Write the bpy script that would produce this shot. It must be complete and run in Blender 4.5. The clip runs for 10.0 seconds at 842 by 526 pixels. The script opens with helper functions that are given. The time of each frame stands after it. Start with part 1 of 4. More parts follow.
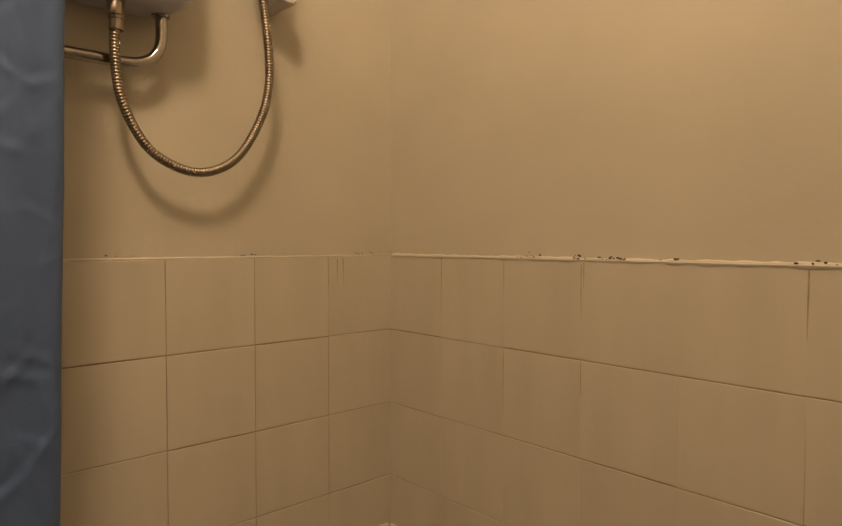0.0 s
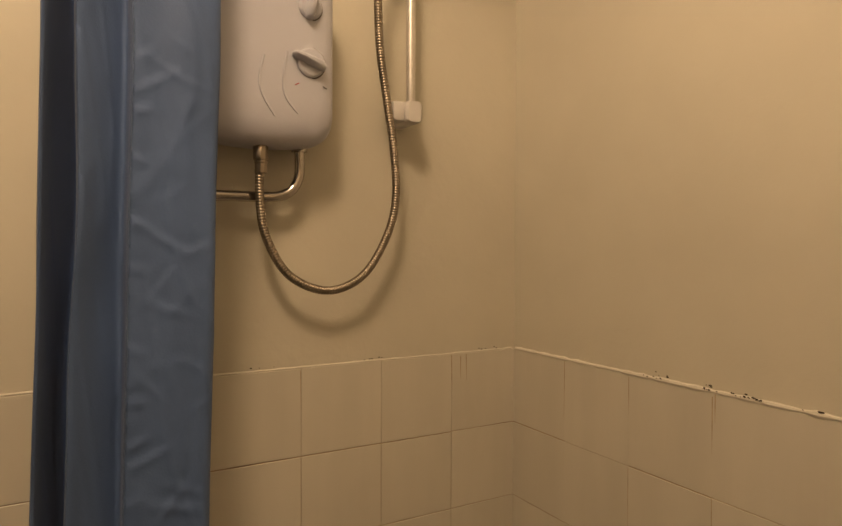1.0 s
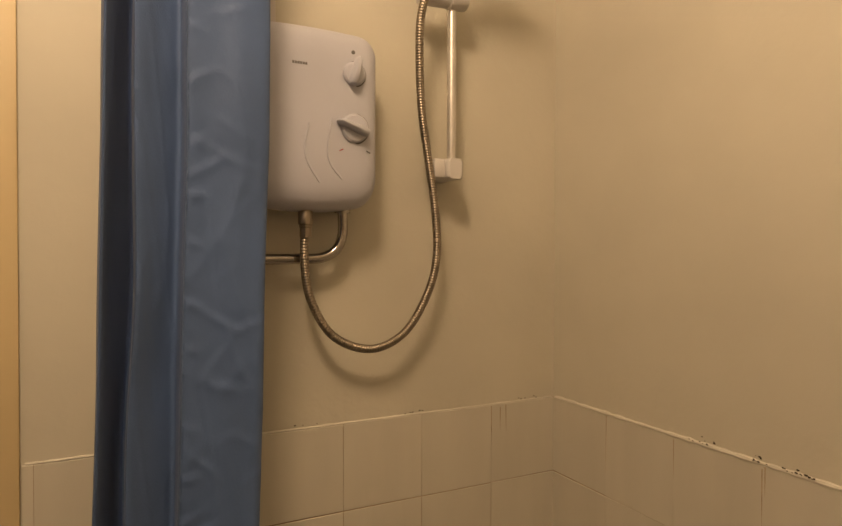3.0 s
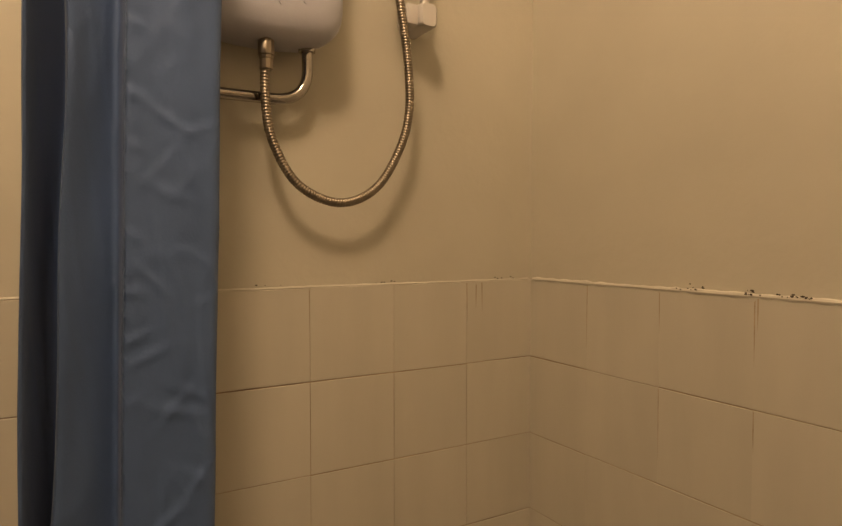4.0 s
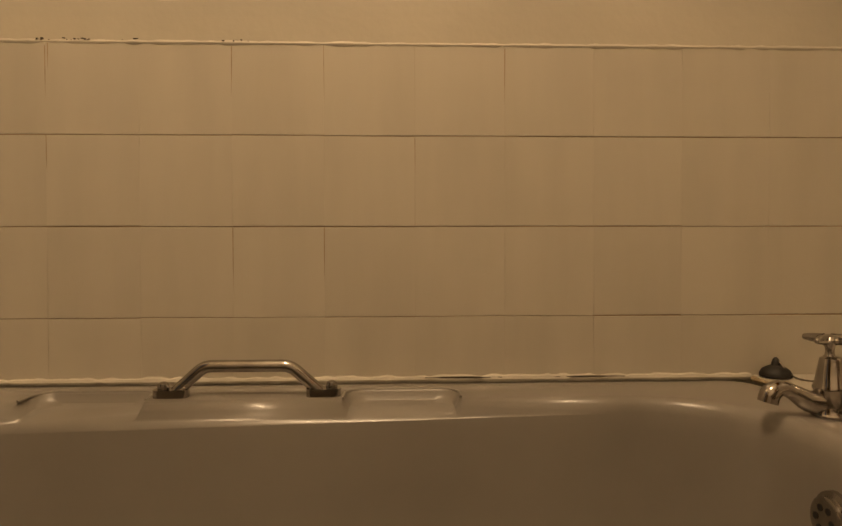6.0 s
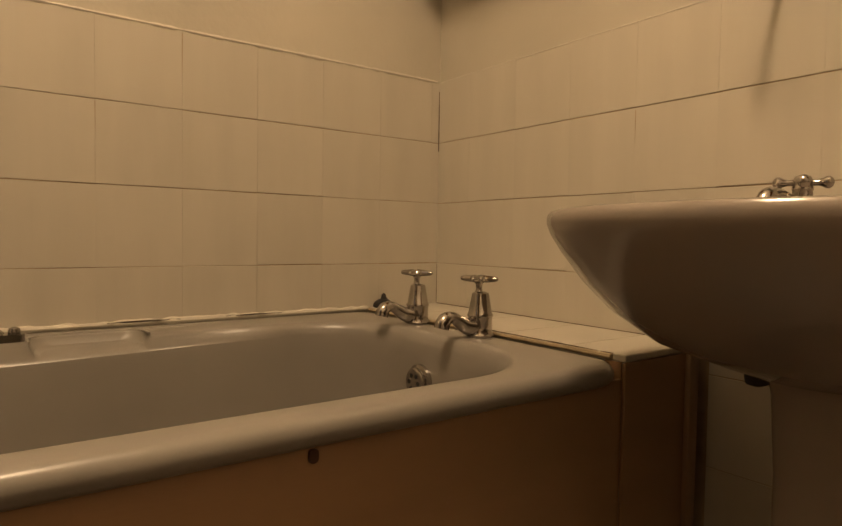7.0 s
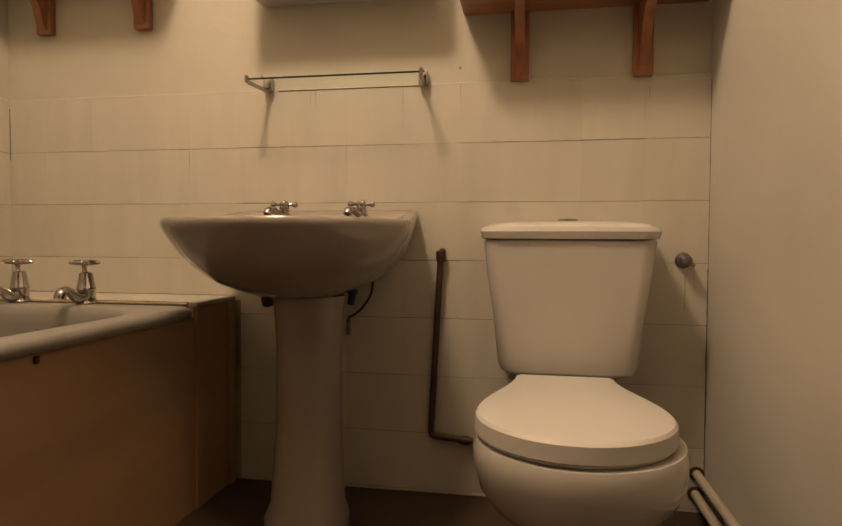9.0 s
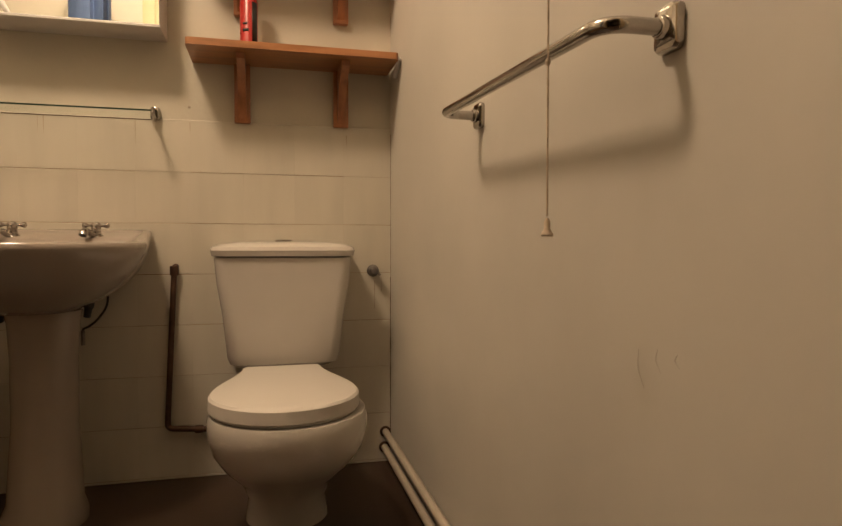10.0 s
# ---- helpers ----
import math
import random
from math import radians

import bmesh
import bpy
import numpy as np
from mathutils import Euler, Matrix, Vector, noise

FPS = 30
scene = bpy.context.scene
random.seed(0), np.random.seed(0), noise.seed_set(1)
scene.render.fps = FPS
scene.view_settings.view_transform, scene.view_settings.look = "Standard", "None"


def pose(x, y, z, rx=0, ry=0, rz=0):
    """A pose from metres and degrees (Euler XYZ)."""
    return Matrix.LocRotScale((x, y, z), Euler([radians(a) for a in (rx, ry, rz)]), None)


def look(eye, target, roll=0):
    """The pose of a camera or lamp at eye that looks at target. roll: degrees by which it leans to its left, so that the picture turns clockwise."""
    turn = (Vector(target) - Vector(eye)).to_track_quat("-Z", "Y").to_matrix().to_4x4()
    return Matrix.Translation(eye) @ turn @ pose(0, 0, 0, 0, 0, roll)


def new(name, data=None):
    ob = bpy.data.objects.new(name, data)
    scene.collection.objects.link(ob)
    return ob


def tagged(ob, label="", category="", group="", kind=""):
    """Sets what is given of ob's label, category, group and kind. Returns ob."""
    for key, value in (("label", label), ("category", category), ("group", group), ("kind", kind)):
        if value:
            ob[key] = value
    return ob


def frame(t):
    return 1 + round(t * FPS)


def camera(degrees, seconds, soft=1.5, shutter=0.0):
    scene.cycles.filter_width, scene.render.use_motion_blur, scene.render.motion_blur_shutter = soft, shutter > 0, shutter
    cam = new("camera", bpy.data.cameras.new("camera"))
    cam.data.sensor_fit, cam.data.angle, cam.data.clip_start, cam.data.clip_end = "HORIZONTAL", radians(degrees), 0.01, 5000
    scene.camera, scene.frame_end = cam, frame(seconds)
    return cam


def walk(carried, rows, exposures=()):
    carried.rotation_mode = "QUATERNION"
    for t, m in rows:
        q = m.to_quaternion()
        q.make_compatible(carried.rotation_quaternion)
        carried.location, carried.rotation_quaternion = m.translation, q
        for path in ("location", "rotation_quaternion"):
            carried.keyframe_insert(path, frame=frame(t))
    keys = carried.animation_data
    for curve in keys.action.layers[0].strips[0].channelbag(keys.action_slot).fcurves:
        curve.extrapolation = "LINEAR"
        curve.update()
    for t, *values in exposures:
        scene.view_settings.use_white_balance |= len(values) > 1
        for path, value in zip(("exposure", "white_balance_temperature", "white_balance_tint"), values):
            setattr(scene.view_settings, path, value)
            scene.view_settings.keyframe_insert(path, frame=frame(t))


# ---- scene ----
cam = camera(68.6, 10.0)
PATH = [
    (0, (0.811, 0.984, 1.099), (-0.536, -0.493, 1.033), 0.1),
    (0.5, (0.792, 1.004, 1.202), (-0.308, -0.666, 1.154), 0.2),
    (1, (0.796, 1.015, 1.272), (-0.189, -0.725, 1.235), 0.2),
    (1.5, (0.807, 1.032, 1.345), (-0.132, -0.734, 1.308), 0.3),
    (2, (0.82, 1.066, 1.423), (-0.083, -0.719, 1.394), 0.2),
    (2.2, (0.812, 1.077, 1.473), (-0.067, -0.719, 1.41), 0.8),
    (3.3, (0.819, 0.989, 1.309), (-0.091, -0.792, 1.286), -0.0),
    (3.5, (0.793, 0.987, 1.273), (-0.087, -0.807, 1.207), 0.2),
    (4, (0.797, 0.942, 1.145), (-0.207, -0.787, 1.078), 0.0),
    (4.5, (0.806, 0.927, 1.008), (-0.566, -0.527, 0.945), 0.3),
    (5, (0.846, 0.96, 0.862), (-0.918, 0.018, 0.852), 0.8),
    (5.2, (0.866, 0.987, 0.824), (-0.983, 0.224, 0.827), 0.7),
    (6.3, (1.113, 1.04, 0.694), (-0.848, 1.425, 0.641), -0.3),
    (6.5, (1.154, 1.006, 0.680), (-0.755, 1.597, 0.619), -0.3),
    (7, (1.25, 0.874, 0.679), (-0.358, 2.062, 0.598), 0.9),
    (7.5, (1.344, 0.769, 0.677), (0.043, 2.286, 0.602), 0.6),
    (8, (1.431, 0.616, 0.682), (0.434, 2.349, 0.622), 0.5),
    (8.5, (1.49, 0.429, 0.671), (0.85, 2.323, 0.6), 0.4),
    (9, (1.515, 0.252, 0.661), (1.169, 2.22, 0.597), 0.3),
    (9.5, (1.574, 0.082, 0.671), (1.569, 2.08, 0.6), 0.2),
    (10, (1.553, -0.111, 0.711), (2.039, 1.828, 0.646), 0.1),
]
EXPOSURES = [(0, -0.34, 6450, 10), (2.2, -0.5, 6300, 10), (4, -0.36, 6500, 10), (5, -0.34, 6850, 10), (6.5, -0.1, 6700, 10), (8, 0.2, 6150, 10), (9, 0.22, 5900, 10), (10, 0.2, 5850, 10)]
walk(cam, [(t, look(eye, target, roll)) for t, eye, target, roll in PATH], EXPOSURES)

# ---- light ----
world = bpy.data.worlds.new("world")
world.use_nodes = True
scene.world = world
world.node_tree.nodes["Background"].inputs[0].default_value = (0.9, 0.62, 0.36, 1)
world.node_tree.nodes["Background"].inputs[1].default_value = 0.02
bulb = bpy.data.lights.new("ceiling_light", "POINT")
bulb.energy, bulb.shadow_soft_size, bulb.color = 60.0, 0.125, (1.0, 0.70, 0.42)
new("ceiling_light", bulb).matrix_world = pose(0.93, 0.86, 2.36)


# ---- materials ----
def material(name, base, rough=0.5, metal=0.0, spread=0.08, scale=6.0, grain=90.0, bump=0.1, per_object=0.0, stretch=(1, 1, 1), coat=0.0, stain=None, rough_spread=0.08):
    """A surface with broad stains and fine grain, in colour, gloss and relief."""
    m = bpy.data.materials.new(name)
    m.use_nodes = True
    n, ln = m.node_tree.nodes, m.node_tree.links.new
    b = n["Principled BSDF"]
    co = n.new("ShaderNodeTexCoord")
    mp = n.new("ShaderNodeMapping")
    mp.inputs["Scale"].default_value = stretch
    ln(co.outputs["Object"], mp.inputs["Vector"])
    vec = mp.outputs["Vector"]
    if per_object:
        inf = n.new("ShaderNodeObjectInfo")
        add = n.new("ShaderNodeVectorMath")
        add.operation = "MULTIPLY_ADD"
        ln(inf.outputs["Random"], add.inputs[0])
        add.inputs[1].default_value = (17, 31, 23)
        ln(vec, add.inputs[2])
        vec = add.outputs[0]
    broad, fine = n.new("ShaderNodeTexNoise"), n.new("ShaderNodeTexNoise")
    broad.inputs["Scale"].default_value, fine.inputs["Scale"].default_value = scale, grain
    broad.inputs["Detail"].default_value, fine.inputs["Detail"].default_value = 5, 3
    ln(vec, broad.inputs["Vector"]), ln(vec, fine.inputs["Vector"])
    mix = n.new("ShaderNodeMix")
    mix.data_type = "RGBA"
    dark = stain or [c * (1 - 3 * spread) for c in base]
    mix.inputs["A"].default_value = (*dark, 1)
    mix.inputs["B"].default_value = (*[min(1, c * (1 + spread * 0.5)) for c in base], 1)
    ramp = n.new("ShaderNodeMapRange")
    ramp.inputs["From Min"].default_value, ramp.inputs["From Max"].default_value = 0.25, 0.62
    ln(broad.outputs["Fac"], ramp.inputs["Value"])
    ln(ramp.outputs["Result"], mix.inputs["Factor"])
    colour = mix.outputs["Result"]
    if per_object:
        hsv = n.new("ShaderNodeHueSaturation")
        rng = n.new("ShaderNodeMapRange")
        rng.inputs["To Min"].default_value, rng.inputs["To Max"].default_value = 1 - per_object, 1 + per_object * 0.5
        ln(inf.outputs["Random"], rng.inputs["Value"])
        ln(rng.outputs["Result"], hsv.inputs["Value"])
        ln(colour, hsv.inputs["Color"])
        colour = hsv.outputs["Color"]
    ln(colour, b.inputs["Base Color"])
    rr = n.new("ShaderNodeMapRange")
    rr.inputs["To Min"].default_value, rr.inputs["To Max"].default_value = max(0.02, rough - rough_spread), min(1, rough + rough_spread)
    ln(broad.outputs["Fac"], rr.inputs["Value"])
    ln(rr.outputs["Result"], b.inputs["Roughness"])
    b.inputs["Metallic"].default_value = metal
    b.inputs["Coat Weight"].default_value = coat
    bp = n.new("ShaderNodeBump")
    bp.inputs["Strength"].default_value, bp.inputs["Distance"].default_value = bump, 0.003
    ln(fine.outputs["Fac"], bp.inputs["Height"])
    ln(bp.outputs["Normal"], b.inputs["Normal"])
    return m


PLASTER = material("cream_paint", (0.505, 0.472, 0.390), 0.6, spread=0.04, scale=3, grain=60, bump=0.2)
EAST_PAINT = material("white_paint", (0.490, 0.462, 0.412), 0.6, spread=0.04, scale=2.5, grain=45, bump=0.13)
CEILING = material("ceiling_paint", (0.80, 0.77, 0.70), 0.8, spread=0.03)
TILE = material("glazed_tile", (0.525, 0.490, 0.415), 0.3, spread=0.03, scale=13, grain=14, bump=0.035, per_object=0.009, stretch=(1, 1, 0.14), rough_spread=0.015)
GROUT = material("old_grout", (0.40, 0.315, 0.21), 0.9, spread=0.15, scale=7, grain=200, bump=0.3, stain=(0.14, 0.08, 0.042))
CAULK = material("white_caulk", (0.58, 0.545, 0.47), 0.5, spread=0.06, scale=12, grain=70, bump=0.25)
OLD_CAULK = material("yellowed_caulk", (0.36, 0.285, 0.175), 0.6, spread=0.14, scale=22, grain=80, bump=0.3)
MOULD = material("black_mould", (0.06, 0.043, 0.028), 0.9, spread=0.2, scale=90)
BATH = material("greige_enamel", (0.245, 0.225, 0.200), 0.30, spread=0.03, scale=5, grain=20, bump=0.02, coat=0.12, rough_spread=0.05)
BASIN = material("taupe_ceramic", (0.285, 0.242, 0.208), 0.16, spread=0.025, scale=5, grain=20, bump=0.02, coat=0.3, rough_spread=0.05)
SATIN = material("satin_chrome", (0.62, 0.59, 0.56), 0.38, metal=0.75, spread=0.05, scale=30, grain=160, bump=0.03)
CERAMIC = material("white_ceramic", (0.56, 0.53, 0.49), 0.13, spread=0.015, scale=4, grain=18, bump=0.02, coat=0.4, rough_spread=0.04)
SEAT_WHITE = material("seat_plastic", (0.58, 0.55, 0.51), 0.45, spread=0.015, scale=5, grain=30, bump=0.02)
CHROME = material("worn_chrome", (0.44, 0.41, 0.385), 0.11, metal=1.0, spread=0.08, scale=30, grain=160, bump=0.04, rough_spread=0.08)
STEEL_HOSE = material("steel_hose", (0.30, 0.255, 0.205), 0.38, metal=1.0, spread=0.1, scale=40, grain=200, bump=0.03)
UNIT_PLASTIC = material("cool_white_plastic", (0.46, 0.465, 0.535), 0.36, spread=0.02, scale=7, grain=120, bump=0.03)
WHITE_PLASTIC = material("white_plastic", (0.54, 0.515, 0.50), 0.33, spread=0.02, scale=7, grain=120, bump=0.03)
GREY_PRINT = material("grey_print", (0.12, 0.11, 0.11), 0.5, spread=0.02)
RED_PRINT = material("red_print", (0.35, 0.02, 0.02), 0.5, spread=0.02)
CURTAIN = material("blue_curtain_cloth", (0.058, 0.102, 0.228), 0.68, spread=0.05, scale=5, grain=350, bump=0.12)
CURTAIN.node_tree.nodes["Principled BSDF"].inputs["Sheen Weight"].default_value = 0.05
STITCH = material("curtain_thread", (0.075, 0.115, 0.225), 0.8, spread=0.1)
PANEL = material("brown_hardboard", (0.335, 0.205, 0.110), 0.42, spread=0.09, scale=3, grain=120, bump=0.08, stretch=(1, 0.4, 2))
TRIM_WOOD = material("panel_edge_strip", (0.33, 0.22, 0.135), 0.5, spread=0.08, scale=10, stretch=(1, 1, 0.2))
WOOD = material("orange_pine", (0.345, 0.15, 0.055), 0.4, spread=0.14, scale=5, grain=60, bump=0.08, stretch=(1, 9, 9), coat=0.15)
WOOD_UP = material("orange_pine_upright", (0.30, 0.12, 0.045), 0.4, spread=0.14, scale=5, grain=60, bump=0.08, stretch=(9, 9, 1), coat=0.15)
COPPER = material("dulled_copper", (0.10, 0.052, 0.032), 0.48, metal=0.6, spread=0.2, scale=25, grain=150, bump=0.1)
PIPE_WHITE = material("painted_pipe", (0.44, 0.38, 0.31), 0.4, spread=0.06, scale=12)
RUBBER = material("black_rubber", (0.015, 0.013, 0.012), 0.6, spread=0.1, scale=30)
BRASS_DULL = material("grey_metal", (0.22, 0.2, 0.19), 0.5, metal=0.8, spread=0.2, scale=50)
VINYL = material("brown_vinyl", (0.050, 0.030, 0.019), 0.45, spread=0.12, scale=8, grain=80, bump=0.1)
CAN_RED = material("red_tin", (0.36, 0.02, 0.016), 0.3, spread=0.03, scale=20)
CAN_BLACK = material("black_print", (0.02, 0.02, 0.02), 0.4, spread=0.05)
CORD = material("cord_string", (0.56, 0.46, 0.35), 0.8, spread=0.12, scale=60)
DOOR_PAINT = material("gloss_door_paint", (0.50, 0.39, 0.215), 0.5, spread=0.03, scale=4, grain=60, bump=0.06)
# unseen hall, coloured dark so that it throws little light back
HALL_DARK = material("unseen_hall_dark", (0.26, 0.20, 0.14), 0.7, spread=0.04)
SMUDGE = material("wall_smudge", (0.42, 0.36, 0.29), 0.7, spread=0.1, scale=40)
GREEN_EDGE = material("green_glass_edge", (0.010, 0.030, 0.020), 0.15, spread=0.05)

MIRROR = bpy.data.materials.new("mirror_silver")
MIRROR.use_nodes = True
MIRROR.node_tree.nodes["Principled BSDF"].inputs["Base Color"].default_value = (0.86, 0.88, 0.87, 1)
MIRROR.node_tree.nodes["Principled BSDF"].inputs["Metallic"].default_value = 1
MIRROR.node_tree.nodes["Principled BSDF"].inputs["Roughness"].default_value = 0.02
GLASS = bpy.data.materials.new("clear_glass")
GLASS.use_nodes = True
gn, gl = GLASS.node_tree.nodes, GLASS.node_tree.links.new
gn.remove(gn["Principled BSDF"])
clear, gloss, both = gn.new("ShaderNodeBsdfTransparent"), gn.new("ShaderNodeBsdfGlossy"), gn.new("ShaderNodeMixShader")
clear.inputs["Color"].default_value = (0.975, 0.995, 0.985, 1)
gloss.inputs["Roughness"].default_value = 0.03
both.inputs[0].default_value = 0.05
gl(clear.outputs[0], both.inputs[1]), gl(gloss.outputs[0], both.inputs[2])
gl(both.outputs[0], gn["Material Output"].inputs["Surface"])


# ---- builders ----
def part(name, bm, mat, parent=None, label="", smooth=True, sharp=35):
    """One mesh object from a bmesh, in world coordinates, under parent if given."""
    me = bpy.data.meshes.new(name)
    bmesh.ops.recalc_face_normals(bm, faces=bm.faces[:])
    bm.to_mesh(me)
    bm.free()
    me.materials.append(mat)
    if smooth:
        me.polygons.foreach_set("use_smooth", [True] * len(me.polygons))
        me.set_sharp_from_angle(angle=radians(sharp))
    ob = new(name, me)
    if parent is not None:
        ob.parent = parent
        ob.matrix_parent_inverse = parent.matrix_basis.inverted()
    if label:
        tagged(ob, label)
    return ob


def thing(name, at, label, category, group="", kind=""):
    ob = new(name)
    ob.empty_display_size = 0.05
    ob.matrix_basis = pose(*at)
    return tagged(ob, label, category, group, kind)


def box(lo, hi, bevel=0.0, segments=2, bm=None):
    own = bm is None
    b = bmesh.new() if own else bm
    c = [(a + d) / 2 for a, d in zip(lo, hi)]
    s = [d - a for a, d in zip(lo, hi)]
    got = bmesh.ops.create_cube(b, size=1, matrix=Matrix.LocRotScale(c, None, s))
    if bevel:
        edges = list({e for v in got["verts"] for e in v.link_edges})
        bmesh.ops.bevel(b, geom=edges, offset=bevel, segments=segments, profile=0.5, affect="EDGES")
    return b


def loft(rings, bm=None, cap_first=True, cap_last=True):
    """Skin a list of rings of equal length."""
    b = bmesh.new() if bm is None else bm
    made = [[b.verts.new(p) for p in ring] for ring in rings]
    k = len(made[0])
    for r0, r1 in zip(made, made[1:]):
        for i in range(k):
            b.faces.new((r0[i], r0[(i + 1) % k], r1[(i + 1) % k], r1[i]))
    if cap_first:
        b.faces.new(made[0][::-1])
    if cap_last:
        b.faces.new(made[-1])
    return b


def rounded(x0, x1, y0, y1, z, radii, steps=8):
    """A rectangle with rounded corners; radii for (x0,y0), (x1,y0), (x1,y1), (x0,y1)."""
    pts = []
    corners = ((x0, y0, 180, 1, 1), (x1, y0, 270, -1, 1), (x1, y1, 0, -1, -1), (x0, y1, 90, 1, -1))
    for (cx, cy, a0, sx, sy), r in zip(corners, radii):
        for i in range(steps + 1):
            a = radians(a0 + 90 * i / steps)
            pts.append(Vector((cx + sx * r + r * math.cos(a), cy + sy * r + r * math.sin(a), z)))
    return pts


def lathe(profile, axis=pose(0, 0, 0), sides=20, bm=None):
    """Turn (radius, height) pairs round the z axis of the given pose."""
    rings = []
    for r, h in profile:
        rings.append([axis @ Vector((r * math.cos(2 * math.pi * i / sides), r * math.sin(2 * math.pi * i / sides), h)) for i in range(sides)])
    return loft(rings, bm)


def smooth_path(points, step=0.01):
    """A Catmull-Rom curve through the points, resampled at even steps."""
    p = [Vector(q) for q in points]
    p = [2 * p[0] - p[1], *p, 2 * p[-1] - p[-2]]
    fine = []
    for a, b, c, d in zip(p, p[1:], p[2:], p[3:]):
        for i in range(24):
            t = i / 24
            fine.append(0.5 * (2 * b + (c - a) * t + (2 * a - 5 * b + 4 * c - d) * t * t + (3 * b - a - 3 * c + d) * t ** 3))
    fine.append(p[-2])
    out, left = [fine[0]], step
    for a, b in zip(fine, fine[1:]):
        gap = (b - a).length
        while gap >= left > 0:
            a = a + (b - a) * (left / gap)
            out.append(a.copy())
            gap, left = (b - a).length, step
        left -= gap
    if (out[-1] - fine[-1]).length > step * 0.3:
        out.append(fine[-1])
    return out


def tube(path, radius, sides=12, bm=None):
    """Sweep a circle along a path; radius is a number or a function of the ring's index."""
    rings, up = [], None
    for i, p in enumerate(path):
        d = (path[min(i + 1, len(path) - 1)] - path[max(i - 1, 0)]).normalized()
        if up is None:
            up = Vector((0, 0, 1)) if abs(d.z) < 0.9 else Vector((0, 1, 0))
        side = d.cross(up).normalized()
        up = side.cross(d).normalized()
        r = radius(i) if callable(radius) else radius
        rings.append([p + r * (math.cos(a) * side + math.sin(a) * up) for a in (2 * math.pi * k / sides for k in range(sides))])
    return loft(rings, bm)


def bent(points, radius, bend=0.03, sides=12):
    """A pipe through the points with rounded bends."""
    pts = [Vector(p) for p in points]
    path = [pts[0]]
    for a, b, c in zip(pts, pts[1:], pts[2:]):
        u, v = (a - b).normalized(), (c - b).normalized()
        s, e = b + u * bend, b + v * bend
        for i in range(9):
            t = i / 8
            path.append((1 - t) ** 2 * s + 2 * t * (1 - t) * b + t * t * e)
    path.append(pts[-1])
    return tube(path, radius, sides)


# ---- room shell ----
P = 0.152                       # tile pitch
ZT = 1.072                      # top of the tiling
LY, LX, H = 1.848, 1.943, 2.46  # tile face of the north wall, face of the east wall, ceiling
D = 0.006                       # tiles stand this proud of the plaster
DOOR0, DOOR1, DOORH = 0.99, 1.80, 2.03


def wall(name, lo, hi, mat, label):
    return tagged(part(name, box(lo, hi), mat, smooth=False), label, "wall", kind="structure")


wall_west = wall("wall_west", (-0.106, -0.126, 0), (-D, LY + 0.126, H), PLASTER, "cream painted plaster wall beside the bath")
wall_north = wall("wall_north", (-D, LY + D, 0), (LX, LY + 0.106, H), PLASTER, "cream painted plaster wall behind basin and toilet")
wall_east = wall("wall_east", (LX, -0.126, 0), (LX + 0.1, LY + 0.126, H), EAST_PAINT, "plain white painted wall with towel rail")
south = box((-D, -0.106, 0), (DOOR0, -D, H))
box((DOOR1, -0.106, 0), (LX, -D, H), bm=south)
box((DOOR0, -0.106, DOORH), (DOOR1, -D, H), bm=south)
wall_south = tagged(part("wall_south", south, PLASTER, smooth=False), "cream painted wall with shower and door opening", "wall", kind="structure")
tagged(part("floor", box((-0.1, -1.7, -0.1), (LX + 0.9, LY + 0.1, 0)), VINYL, smooth=False), "dark brown vinyl floor", "floor", kind="structure")
tagged(part("ceiling", box((-0.106, -1.7, H), (LX + 0.9, LY + 0.126, H + 0.1)), CEILING, smooth=False), "white painted ceiling", "ceiling", kind="structure")
# hall walls out of view, added to close the doorway and absorb light
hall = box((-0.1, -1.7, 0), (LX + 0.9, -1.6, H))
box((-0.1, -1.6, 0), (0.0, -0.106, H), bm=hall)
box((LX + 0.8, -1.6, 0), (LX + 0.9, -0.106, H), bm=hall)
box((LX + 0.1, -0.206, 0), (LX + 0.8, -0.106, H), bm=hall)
tagged(part("wall_hall", hall, HALL_DARK, smooth=False), "plain dark hall walls, unseen, outside the door", "wall", kind="structure")

# door opening: lining and architrave
frame_set = tagged(new("door_1"), "cream gloss painted door lining and architrave", "door frame", kind="structure")
frame_set.matrix_basis = pose(DOOR0, 0, 0)
part("jamb", box((DOOR0, -0.112, 0), (DOOR0 + 0.028, 0.004, DOORH), 0.002), DOOR_PAINT, frame_set)
part("jamb", box((DOOR1 - 0.028, -0.112, 0), (DOOR1, 0.004, DOORH), 0.002), DOOR_PAINT, frame_set)
part("head", box((DOOR0 + 0.028, -0.112, DOORH - 0.028), (DOOR1 - 0.028, 0.004, DOORH), 0.002), DOOR_PAINT, frame_set)
part("architrave", box((DOOR0 - 0.062, -D, 0), (DOOR0 - 0.001, 0.003, DOORH + 0.06), 0.002), DOOR_PAINT, frame_set)
part("architrave", box((DOOR1 + 0.001, -D, 0), (DOOR1 + 0.062, 0.003, DOORH + 0.06), 0.002), DOOR_PAINT, frame_set)
part("architrave", box((DOOR0, -D, DOORH + 0.001), (DOOR1, 0.003, DOORH + 0.06), 0.002), DOOR_PAINT, frame_set)


# ---- bath ----
RIM = 0.507
BX, BY = 0.725, 1.64


